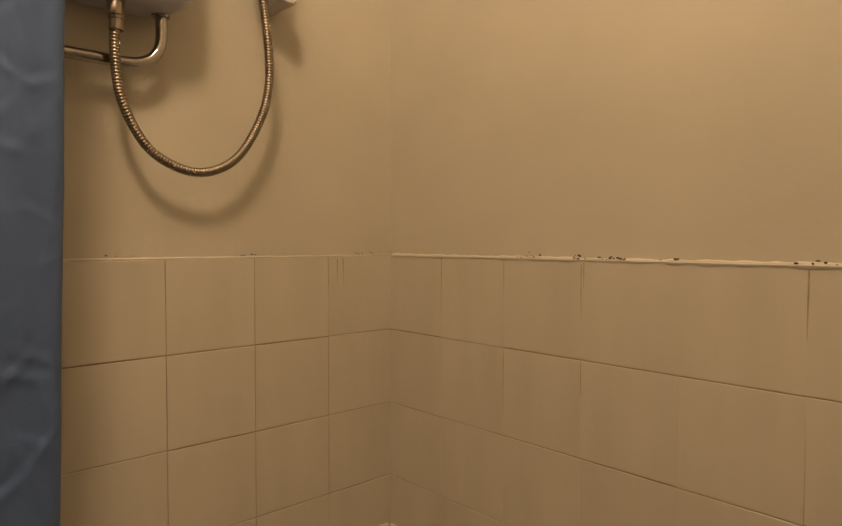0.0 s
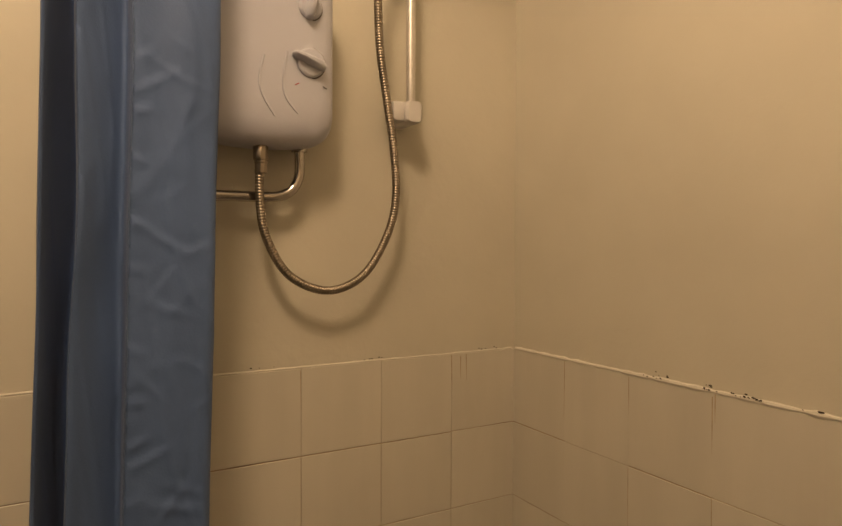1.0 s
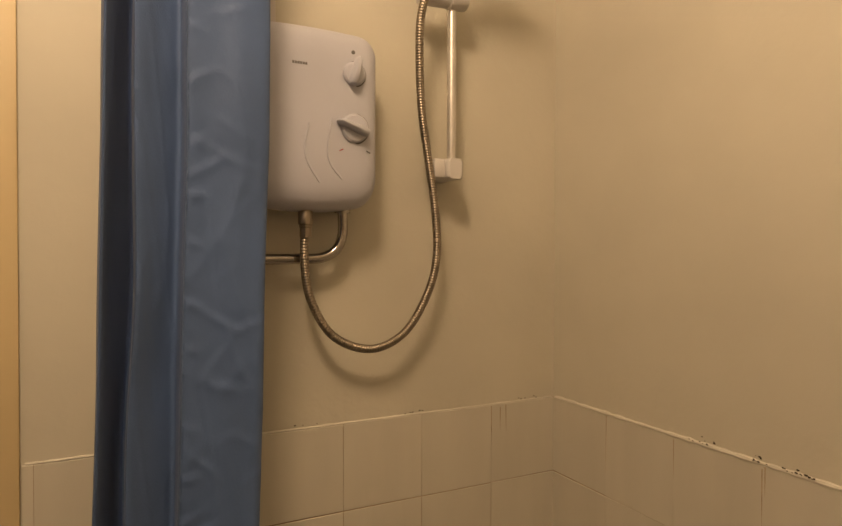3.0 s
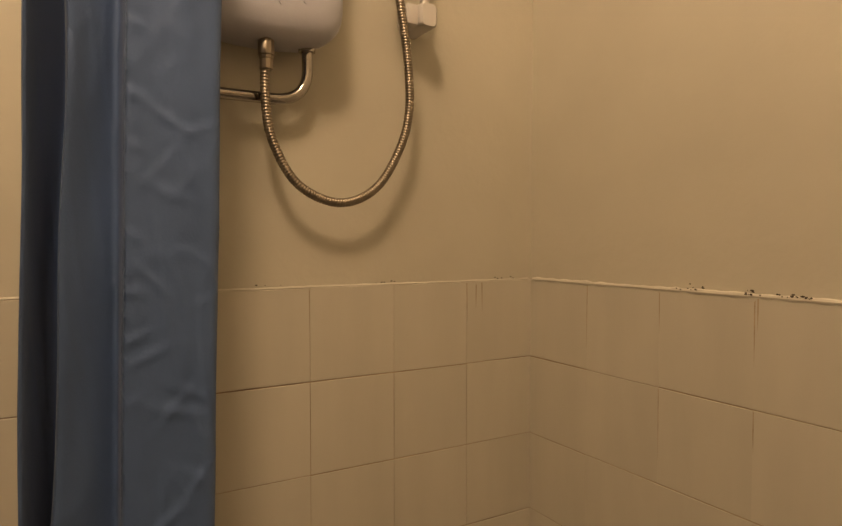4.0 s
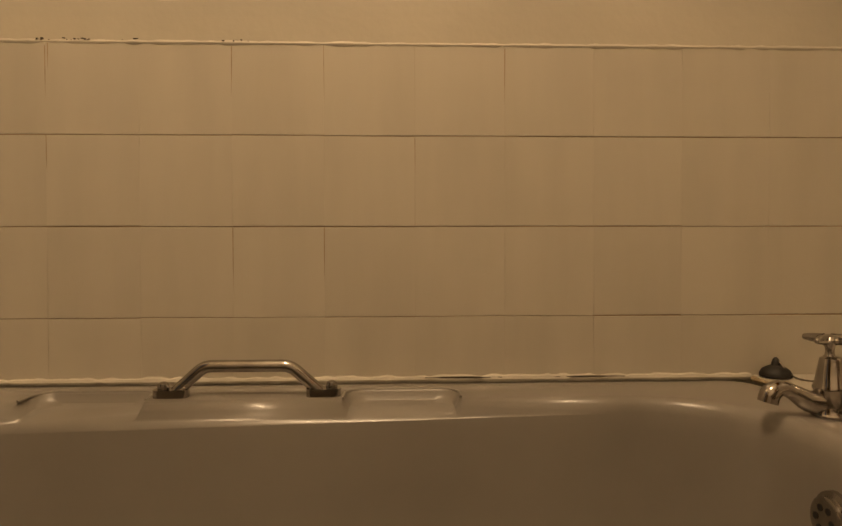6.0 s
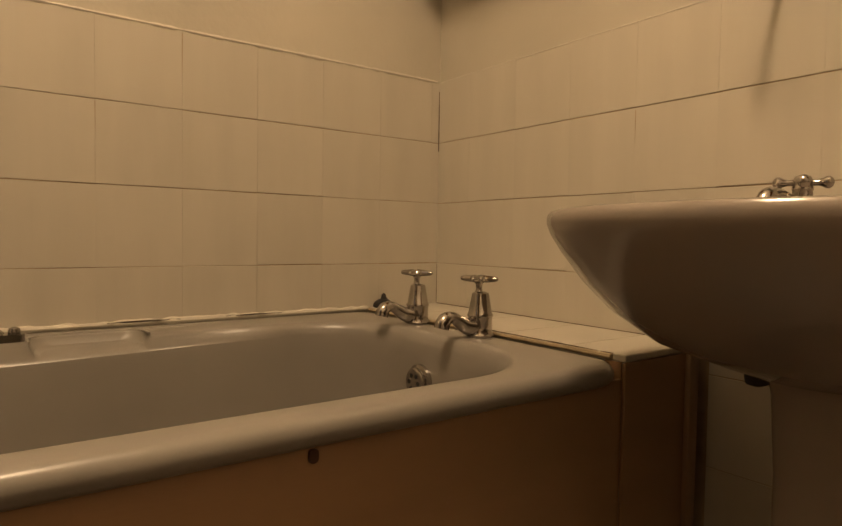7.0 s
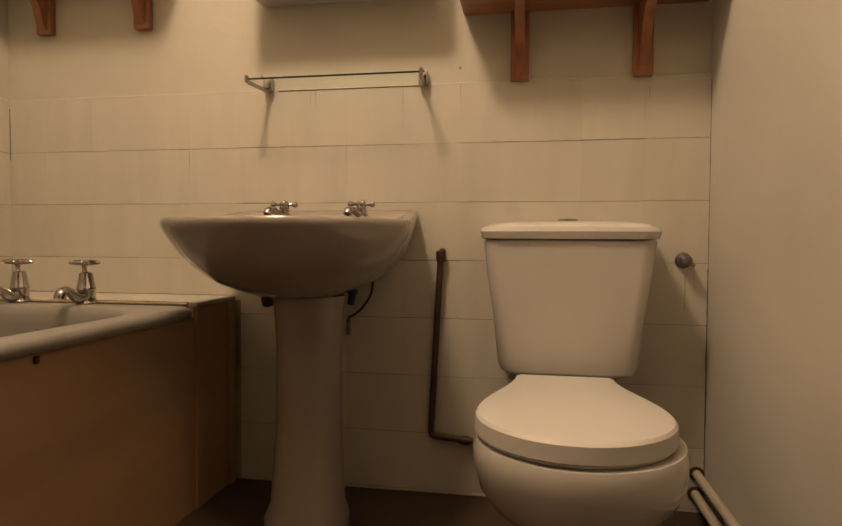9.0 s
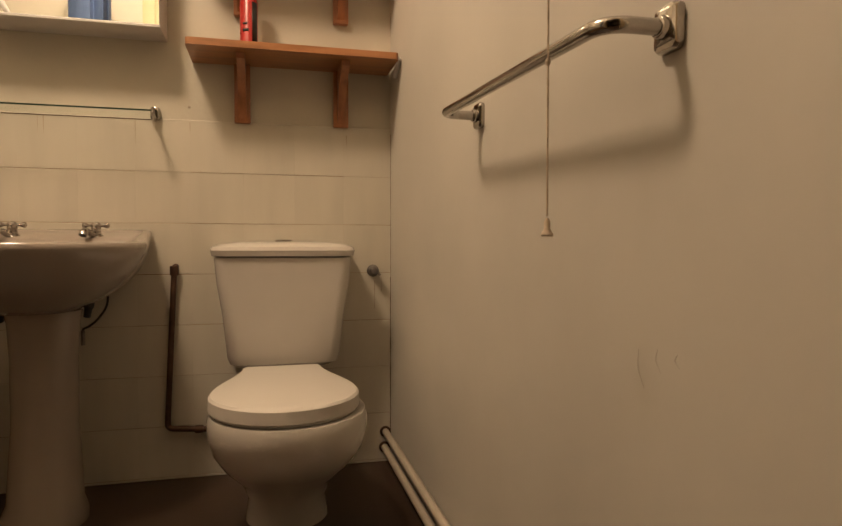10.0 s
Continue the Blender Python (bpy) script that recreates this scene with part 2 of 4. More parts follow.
def bath_tub():
    bath = thing("bathtub", (0.36, 0.82, 0), "greyish beige enamelled bathtub with rounded rim beside the wall", "bathtub")
    rows = []
    for x0, x1, y0, y1, z, r in (
        (0.14, 0.62, 0.30, 1.44, 0.09, 0.14), (0.11, 0.655, 0.16, 1.52, 0.13, 0.14), (0.05, 0.69, 0.05, 1.59, 0.44, 0.10),
        (0.012, 0.698, 0.012, 1.625, 0.474, 0.05), 
        *((0.001 + 0.018 * (1 - c), BX - 0.018 * (1 - c), 0.001 + 0.018 * (1 - c), BY - 0.003 - 0.018 * (1 - c), 0.4895 + 0.0165 * k, 0.055 - 0.018 * (1 - c)) for c, k in ((math.cos(math.radians(a)), math.sin(math.radians(a))) for a in range(-80, 81, 16))),
        (0.026, BX - 0.022, 0.026, BY - 0.028, RIM - 0.0003, 0.035), (0.116, BX - 0.042, 0.10, 1.562, RIM, 0.175), (0.122, BX - 0.049, 0.107, 1.556, RIM - 0.0015, 0.173),
        (0.127, BX - 0.055, 0.114, 1.551, RIM - 0.005, 0.170), (0.131, BX - 0.061, 0.121, 1.546, RIM - 0.012, 0.166), (0.134, BX - 0.066, 0.128, 1.542, RIM - 0.023, 0.163), (0.137, BX - 0.070, 0.134, 1.540, 0.46, 0.16),
        (0.146, BX - 0.078, 0.15, 1.535, 0.38, 0.15), (0.168, BX - 0.09, 0.20, 1.52, 0.25, 0.12), (0.205, BX - 0.115, 0.28, 1.49, 0.16, 0.11), (0.26, BX - 0.155, 0.36, 1.44, 0.135, 0.10)):
        rows.append(rounded(x0, x1, y0, y1, z, (r, r, r, r), 8))
    tub = part("tub", loft(rows), BATH, bath)
    # two soap trays beside the grip, scooped out of the rim and open to the inside
    cut = bmesh.new()
    for y0, y1 in ((0.475, 0.66), (0.952, 1.13)):
        rings = []
        for inset, dz in ((0.016, -0.018), (0.008, -0.016), (0.004, -0.010), (0.0015, -0.004), (-0.001, 0.002), (-0.004, 0.03)):
            rings.append([Vector((p.x, p.y, p.z - max(0.0, p.x - 0.07) * 0.16)) for p in rounded(0.058 + inset, 0.185, y0 + inset, y1 - inset, RIM + dz, (0.03, 0.004, 0.004, 0.03), 6)])
        loft(rings, cut)
    cutter = part("cutter", cut, BATH)
    mod = tub.modifiers.new("recess", "BOOLEAN")
    mod.operation, mod.object, mod.solver = "DIFFERENCE", cutter, "EXACT"
    bpy.context.view_layer.update()
    done = bpy.data.meshes.new_from_object(tub.evaluated_get(bpy.context.evaluated_depsgraph_get()))
    tub.modifiers.clear()
    tub.data = done
    bpy.data.objects.remove(cutter)
    # rounded lip along the back and ends of each tray
    for y0, y1 in ((0.475, 0.66), (0.952, 1.13)):
        ring = rounded(0.056, 0.128, y0, y1, RIM - 0.0008, (0.03, 0.004, 0.004, 0.03), 6)
        back = [*ring[-7:], *ring[:7]]
        lip = [ring[-8] + Vector((-0.012, 0, -0.0005)), *back, Vector((0.116, y0, RIM - 0.0014))]
        part("tray_lip", tube(lip, 0.0024, 8), BATH, bath)
    over = part("overflow", lathe([(0.012, 0), (0.030, 0.001), (0.033, 0.006), (0.032, 0.011), (0.026, 0.013), (0.026, 0.019), (0.022, 0.021)], pose(0.360, 1.5395, 0.418, 87, 0, 0), 28), CHROME, bath, "round chrome overflow cover")
    for k in range(6):
        a = math.pi / 3 * k
        m = pose(0.360, 1.5395, 0.418, 87, 0, 0) @ pose(0.0135 * math.cos(a), 0.0135 * math.sin(a), 0.0203)
        part("hole", lathe([(0.0042, 0), (0.0042, 0.0014)], m, 10), RUBBER, over)
    return bath


bath_tub()


def grip():
    g = thing("grab_handle", (0.10, 0.81, RIM), "chrome grab handle screwed to the bath rim", "handle")
    x = 0.100
    part("bar", bent([(x, 0.700, RIM + 0.008), (x, 0.742, RIM + 0.046), (x, 0.872, RIM + 0.046), (x, 0.915, RIM + 0.008)], 0.0095, 0.012), CHROME, g)
    for y in (0.693, 0.922):
        part("foot", loft([rounded(x - 0.013, x + 0.013, y - 0.026, y + 0.026, RIM + dz, (0.01,) * 4, 4) for dz in (0, 0.009, 0.012)]), CHROME, g)
        part("screw_cap", lathe([(0.0085, 0), (0.009, 0.004), (0.0075, 0.009), (0.003, 0.011)], pose(x - 0.001, y + (-0.012 if y < 0.8 else 0.012), RIM + 0.012), 14), CHROME, g)


grip()


def bath_tap(x, y, label):
    t = thing("bath_tap", (x, y, RIM), label, "tap", "bath taps")
    at = pose(x, y, RIM)
    part("body", lathe([(0.020, 0), (0.0245, 0.001), (0.025, 0.004), (0.0225, 0.008), (0.0215, 0.014), (0.0215, 0.034), (0.0228, 0.036), (0.0228, 0.039), (0.021, 0.042), (0.0155, 0.073), (0.0145, 0.077), (0.010, 0.079), (0.0085, 0.0795)], pose(x + 0.002, y + 0.002, RIM), 24), CHROME, t)
    part("stem", lathe([(0.0085, 0.078), (0.0062, 0.081), (0.0055, 0.085), (0.0058, 0.091), (0.0085, 0.095), (0.009, 0.099)], at, 14), CHROME, t)
    head = lathe([(0.004, 0.097), (0.014, 0.098), (0.0165, 0.102), (0.014, 0.106), (0.006, 0.108)], at, 20)
    for k in range(4):
        a = math.pi / 2 * k + 0.5
        d = Vector((math.cos(a), math.sin(a), 0))
        c = Vector((x, y, RIM + 0.102))
        tube([c + d * r for r in (0.008, 0.016, 0.024, 0.030, 0.0335, 0.035)], lambda i: (0.0070, 0.0064, 0.0056, 0.0048, 0.0036, 0.0014)[i], 10, head)
    part("handle", head, CHROME, t)
    pth = smooth_path([(x, y - 0.008, RIM + 0.017), (x, y - 0.028, RIM + 0.020), (x, y - 0.046, RIM + 0.030), (x, y - 0.060, RIM + 0.037), (x, y - 0.072, RIM + 0.036), (x, y - 0.080, RIM + 0.029), (x, y - 0.083, RIM + 0.019)], 0.004)
    k = len(pth)
    part("spout", tube(pth, lambda i: 0.0175 - 0.0072 * min(1, i / (k * 0.5)) + 0.0028 * min(1, max(0, i / k - 0.62) / 0.2), 16), CHROME, t)


bath_tap(0.247, 1.605, "worn chrome pillar tap with cross head beside the wall")
bath_tap(0.438, 1.602, "worn chrome pillar tap with cross head, on the bath")

# bath plug left on the corner of the ledge
plug_at = pose(0.026, 1.670, 0.513)
plug = thing("bath_plug", (0.026, 1.670, 0.513), "black rubber bath plug lying on the ledge", "plug")
part("stopper", lathe([(0.019, 0), (0.025, 0.002), (0.025, 0.007), (0.021, 0.014), (0.013, 0.019), (0.008, 0.021)], plug_at, 20), RUBBER, plug)
part("eyelet", lathe([(0.008, 0.020), (0.0065, 0.026), (0.005, 0.031), (0.002, 0.034)], plug_at, 10), RUBBER, plug)
part("chain", tube(smooth_path([(0.026, 1.670, 0.546), (0.05, 1.688, 0.517), (0.09, 1.72, 0.5155), (0.14, 1.71, 0.5155)], 0.004), lambda i: 0.0022 if i % 2 else 0.0012, 8), CHROME, plug)

# ledge behind the taps and the bath panel
ledge = thing("tiled_ledge", (0.36, 1.745, 0), "white tiled box ledge between bath and wall", "ledge", kind="structure")
part("carcass", box((0.0, BY + 0.004, 0), (0.6995, LY - 0.0005, 0.5025)), PLASTER, ledge, smooth=False)
for k in range(5):
    a, b = 0.001 + k * P, min(0.7135, (k + 1) * P)
    if b > a + 0.01:
        part("tile", box((a, BY + 0.004, 0.5025), (b - 0.0012, LY - 0.001, 0.513), 0.0015, 1), TILE, ledge, smooth=False)
panel = thing("bath_panel", (0.70, 0.82, 0), "brown hardboard bath panel under the rim", "bath panel", kind="structure")
part("sheet", box((0.7015, 0.002, 0), (0.7075, BY + 0.002, 0.478), 0.001, 1), PANEL, panel, smooth=False)
part("end_sheet", box((0.7065, BY + 0.003, 0), (0.7125, LY - 0.026, 0.501), 0.001, 1), PANEL, panel, smooth=False)
part("return_sheet", box((0.678, BY + 0.0005, 0), (0.7063, BY + 0.0036, 0.502)), PANEL, panel, smooth=False)
part("edge_strip", box((0.7127, LY - 0.048, 0), (0.7225, LY - 0.022, 0.5015), 0.002), TRIM_WOOD, panel, "light wooden edge strip")
clip_bm = loft([rounded(-0.007, 0.007, -0.005, 0.005, h, (0.004,) * 4, 3) for h in (0, 0.003, 0.004)])
clip_bm.transform(pose(0.7076, 1.146, 0.464, 0, 90, 0))
part("clip", clip_bm, COPPER, panel, "dark rusty panel clip")


def bead(name, points, radius, label, seed, mat=CAULK):
    """A hand-drawn sealant line, a little uneven."""
    rnd = random.Random(seed)
    path = smooth_path(points, 0.008)
    wob = [rnd.uniform(0.55, 1.35) for _ in path]
    b = tube(path, lambda i: radius * (wob[i] + wob[max(0, i - 1)]) / 2, 8)
    return tagged(part(name, b, mat), label, "sealant", kind="structure")


bead("trim_1", [(-0.002, y, ZT + 0.001) for y in (0.004, 0.4, 0.8, 1.2, 1.84)], 0.0040, "white sealant bead along the top of the tiles", 1)
bead("trim_2", [(x, -0.002, ZT + 0.001) for x in (0.006, 0.3, 0.6, 0.922)], 0.0022, "white sealant bead along the top of the tiles", 2)
bead("trim_3", [(x, LY + 0.002, ZT + 0.001) for x in (0.006, 0.6, 1.2, 1.94)], 0.0022, "white sealant bead along the top of the tiles", 3)
bead("trim_4", [(0.003, y, RIM + 0.004) for y in (0.008, 0.4, 0.8, 1.2, BY)], 0.0062, "white sealant bead between bath and tiles", 4)
bead("trim_5", [(x, 0.003, RIM + 0.004) for x in (0.01, 0.3, 0.5, 0.70)], 0.0056, "white sealant bead between bath and tiles", 5)
bead("trim_6", [(x, BY + 0.0005, RIM + 0.0012) for x in (0.01, 0.3, 0.5, 0.690)], 0.0040, "yellowed sealant bead between bath and ledge", 6, OLD_CAULK)

# mould spots along the sealant, and a dark gap below it
mould = bmesh.new()
rnd = random.Random(11)
for y0, y1, count in ((0.335, 0.375, 10), (0.44, 0.465, 9), (0.485, 0.53, 16), (0.58, 0.62, 3), (0.74, 0.79, 5)):
    for _ in range(count):
        y, z, r = rnd.uniform(y0, y1), ZT + 0.003 + abs(rnd.gauss(0, 0.004)), rnd.uniform(0.0006, 0.0015)
        bmesh.ops.create_icosphere(mould, subdivisions=1, radius=r, matrix=Matrix.Translation((0.0022 if z < ZT + 0.006 else -0.0055, y, z)) @ Matrix.Diagonal((0.6, rnd.uniform(1, 2.6), 1, 1)))
for _ in range(14):
    x = rnd.choice((rnd.uniform(0.04, 0.09), rnd.uniform(0.30, 0.34), rnd.uniform(0.5, 0.56)))
    bmesh.ops.create_icosphere(mould, subdivisions=1, radius=rnd.uniform(0.0006, 0.0013), matrix=Matrix.Translation((x, -0.004, ZT + rnd.uniform(0.003, 0.007))) @ Matrix.Diagonal((2, 0.6, 1, 1)))
tagged(part("mould_spots", mould, MOULD), "black mould specks on the white sealant", "mould", kind="stuff")
gap = tube(smooth_path([(0.0085, 1.08, RIM + 0.007), (0.009, 1.14, RIM + 0.0075), (0.0085, 1.21, RIM + 0.007)], 0.01), lambda i: 0.0016 if 2 < i < 10 else 0.0007, 6)
tube(smooth_path([(0.0085, 1.30, RIM + 0.007), (0.009, 1.37, RIM + 0.0075), (0.0085, 1.42, RIM + 0.007)], 0.01), lambda i: 0.0013 if 2 < i < 9 else 0.0006, 6, gap)
tagged(part("sealant_crack", gap, MOULD), "dark crack where the bath sealant has come away", "crack", kind="structure")


GRIME = material("brown_grime", (0.11, 0.065, 0.035), 0.85, spread=0.25, scale=60, grain=200, bump=0.3)


def grime_line(points, radius, seed, label):
    """A dirty joint: a thin uneven line of grime in a corner."""
    rg = random.Random(seed)
    path = smooth_path(points, 0.007)
    w = [rg.uniform(0.35, 1.3) for _ in path]
    return tagged(part("corner_grime", tube(path, lambda i: radius * (w[i] + w[max(0, i - 1)] + w[max(0, i - 2)]) / 3, 6), GRIME), label, "grime", kind="structure")


grime_line([(LX - 0.0005, LY - 0.0005, z) for z in (0.02, 0.2, 0.4, 0.60)], 0.0018, 31, "brown grime in the tiled corner")
grime_line([(LX - 0.0003, LY - 0.0003, z) for z in (0.60, 0.75, 0.9, 1.06)], 0.0009, 32, "brown grime in the tiled corner")
grime_line([(0.0004, LY - 0.0004, z) for z in (0.90, 0.95, 1.0, 1.05)], 0.0015, 33, "dark crack in the tiled corner")
grime_line([(0.0004, LY - 0.0004, z) for z in (0.515, 0.55, 0.59, 0.615)], 0.0007, 34, "dark crack in the tiled corner")
grime_line([(x, LY - 0.0012, 0.5133) for x in (0.004, 0.25, 0.5, 0.712)], 0.0013, 35, "brown dirt line behind the ledge")
grime_line([(x, BY + 0.0045, 0.5128) for x in (0.30, 0.45, 0.6, 0.69)], 0.0009, 36, "yellow brown dirt line along the sealant")


# ---- shower ----
def shower_unit():
    u = thing("electric_shower", (0.535, 0, 1.58), "white plastic electric shower box with two dials on the wall", "shower unit")
    x0, x1, z0, z1 = 0.426, 0.648, 1.437, 1.720
    def ring(y, i, lift=0.0):
        pts = rounded(x0 + i, x1 - i, z0 - 0.004 + i + lift, z1 - i, 0, (0.036, 0.036, 0.03, 0.03), 6)
        dense = [p.lerp(q, k / 4) for p, q in zip(pts, pts[1:] + pts[:1]) for k in range(4 if (q - p).length > 0.05 else 1)]
        bow = lambda p: ((p.x - 0.537) / 0.111) ** 2 * (0.013 if p.y < 1.55 else -0.005)
        return [Vector((p.x, y, p.y + bow(p))) for p in dense]
    part("case", loft([ring(-D, 0.006), ring(0.03, 0.003), ring(0.034, 0.004), ring(0.037, 0.0), ring(0.064, 0.0, 0.0), ring(0.078, 0.004, 0.002), ring(0.087, 0.011, 0.006), ring(0.0925, 0.024, 0.014), ring(0.0945, 0.045, 0.03)]), UNIT_PLASTIC, u)
    for x, z, r, ang in ((0.473, 1.648, 0.0185, 78), (0.472, 1.563, 0.0225, 162)):
        at = pose(x, 0.0925, z, -90, 0, 0)
        part("dial_ring", lathe([(r + 0.002, 0), (r + 0.002, 0.0016), (r, 0.002)], at, 28), GREY_PRINT, u, "thin dark ring")
        dial = part("dial", lathe([(r, 0), (r, 0.005), (r - 0.003, 0.008), (r * 0.5, 0.0085)], at, 28), UNIT_PLASTIC, u)
        a = radians(ang)
        d, s = Vector((-math.cos(a), 0, math.sin(a))), Vector((math.sin(a), 0, math.cos(a)))
        c = Vector((x, 0.100, z))
        fin = []
        for k, w, h in ((-1.0, 0.003, 0.003), (-0.95, 0.0052, 0.009), (-0.7, 0.0066, 0.013), (0, 0.0066, 0.016), (0.7, 0.0050, 0.016), (1.15, 0.0036, 0.014), (1.35, 0.0026, 0.010), (1.42, 0.0014, 0.004)):
            o = c + d * r * k
            fin.append([o + s * w * e + Vector((0, h * f, 0)) for e, f in ((-1.1, -0.4), (-1, 0.5), (-0.75, 0.86), (-0.35, 1), (0.35, 1), (0.75, 0.86), (1, 0.5), (1.1, -0.4))])
        part("grip", loft(fin), UNIT_PLASTIC, dial)
    part("indicator", lathe([(0.0032, 0), (0.0032, 0.0015), (0.001, 0.002)], pose(0.474, 0.0925, 1.682, -90, 0, 0), 12), GREY_PRINT, u)
    for dx in (0.0, 0.036):
        pts = [(0.545 - dx, 0.0948, 1.565 + dx * 0.3), (0.552 - dx, 0.0950, 1.53), (0.547 - dx, 0.0946, 1.505), (0.528 - dx, 0.0925, 1.476 + dx * 0.2)]
        part("moulded_line", tube(smooth_path(pts, 0.006), 0.0017, 6), UNIT_PLASTIC, u)
    for k in range(6):
        part("print_bar", box((0.568 - k * 0.0040, 0.0930, 1.652), (0.5712 - k * 0.0040, 0.0949, 1.6560)), GREY_PRINT, u)
    part("print_bar", box((0.546, 0.0930, 1.644), (0.567, 0.0948, 1.6455)), UNIT_PLASTIC, u)
    for x, t in ((0.494, 28), (0.449, -28)):
        bar = box((-0.0036, 0, -0.0007), (0.0036, 0.0012, 0.0007))
        bar.transform(pose(x, 0.0940, 1.528, 0, t, 0))
        part("arrow_bar", bar, RED_PRINT if x > 0.47 else GREY_PRINT, u)
    bmesh_pts = bent([(0.470, 0.032, 1.446), (0.467, 0.032, 1.359), (0.80, 0.032, 1.355)], 0.0085, 0.055, 14)
    part("water_pipe", bmesh_pts, CHROME, u, "chrome water pipe with a bend")
    part("pipe_clip", lathe([(0.013, 0), (0.013, 0.012)], pose(0.470, 0.032, 1.434), 16), CHROME, u)


shower_unit()
hose = thing("shower_hose", (0.45, 0.05, 1.2), "ribbed steel shower hose hanging in a loop", "shower hose")
hp = smooth_path([(0.540, 0.058, 1.412), (0.5415, 0.056, 1.36), (0.530, 0.05, 1.295), (0.490, 0.046, 1.232), (0.423, 0.045, 1.2065), (0.360, 0.045, 1.232), (0.316, 0.046, 1.30), (0.301, 0.05, 1.367), (0.308, 0.055, 1.45), (0.323, 0.06, 1.526), (0.340, 0.067, 1.61), (0.347, 0.072, 1.70), (0.349, 0.08, 1.761), (0.341, 0.09, 1.812)], 0.00115)
part("spiral", tube(hp, lambda i: (0.0066, 0.0072, 0.0074, 0.0072)[i % 4], 10), STEEL_HOSE, hose)
part("nut", lathe([(0.0098, -0.032), (0.0095, -0.018), (0.0105, -0.017), (0.0105, -0.013), (0.012, -0.012), (0.012, 0.008), (0.010, 0.012), (0.008, 0.022)], pose(0.540, 0.058, 1.425), 10), STEEL_HOSE, hose)
part("collar", lathe([(0.0095, -0.02), (0.0105, 0.0), (0.010, 0.012)], look((0.341, 0.09, 1.815), (0.345, 0.085, 1.70)), 14), CHROME, hose)

riser = thing("shower_riser", (0.272, 0.05, 1.7), "chrome shower riser rail with white plastic brackets", "riser rail")
part("rail", tube([Vector((0.272, 0.05, z)) for z in (1.515, 1.6, 1.8, 2.02)], 0.0082, 16), SATIN, riser)
for z in (1.517, 2.005):
    part("bracket", loft([[Vector((p.x, y, p.y)) for p in rounded(0.272 - w, 0.272 + w, z - 0.018, z + 0.018, 0, (0.006,) * 4, 3)] for y, w in ((-D, 0.017), (0.02, 0.016), (0.05, 0.0175), (0.062, 0.016), (0.066, 0.012))]), WHITE_PLASTIC, riser)
part("foot", box((0.279, 0.018, 1.5), (0.309, 0.056, 1.535), 0.006), WHITE_PLASTIC, riser)
slider = part("slider", lathe([(0.012, -0.056), (0.016, -0.054), (0.0165, 0.0), (0.0185, 0.002), (0.0185, 0.034), (0.0165, 0.037), (0.006, 0.038)], pose(0.284, 0.055, 1.815, 0, -86, 0), 22), WHITE_PLASTIC, riser)
part("holder", lathe([(0.0105, -0.012), (0.0125, -0.002), (0.0130, 0.012)], look((0.338, 0.086, 1.82), (0.352, 0.04, 1.77)), 20), WHITE_PLASTIC, slider)

head = thing("hand_shower", (0.30, 0.12, 1.88), "white plastic hand shower resting in its holder", "hand shower")
hpth = smooth_path([(0.339, 0.094, 1.826), (0.325, 0.104, 1.85), (0.305, 0.118, 1.882), (0.285, 0.135, 1.915), (0.268, 0.152, 1.938)], 0.008)
part("grip", tube(hpth, lambda i: 0.0095 + 0.0075 * min(1, i / 7), 16), WHITE_PLASTIC, head)
rose_at = look((0.262, 0.168, 1.925), (0.235, 0.26, 1.72))
part("rose", lathe([(0.010, 0.034), (0.03, 0.026), (0.044, 0.008), (0.046, 0.0), (0.044, -0.006)], rose_at, 30), WHITE_PLASTIC, head)
rim_bm = lathe([(0.0435, -0.006), (0.044, -0.012), (0.040, -0.0125)], rose_at, 30)
part("spray_plate", rim_bm, BRASS_DULL, head, "grey spray plate")

trunk = thing("cable_trunking", (0.588, 0, 2.0), "white plastic cable trunking running up from the shower box", "trunking")
part("cover", box((0.575, -D, 1.727), (0.601, 0.010, H), 0.003), WHITE_PLASTIC, trunk)


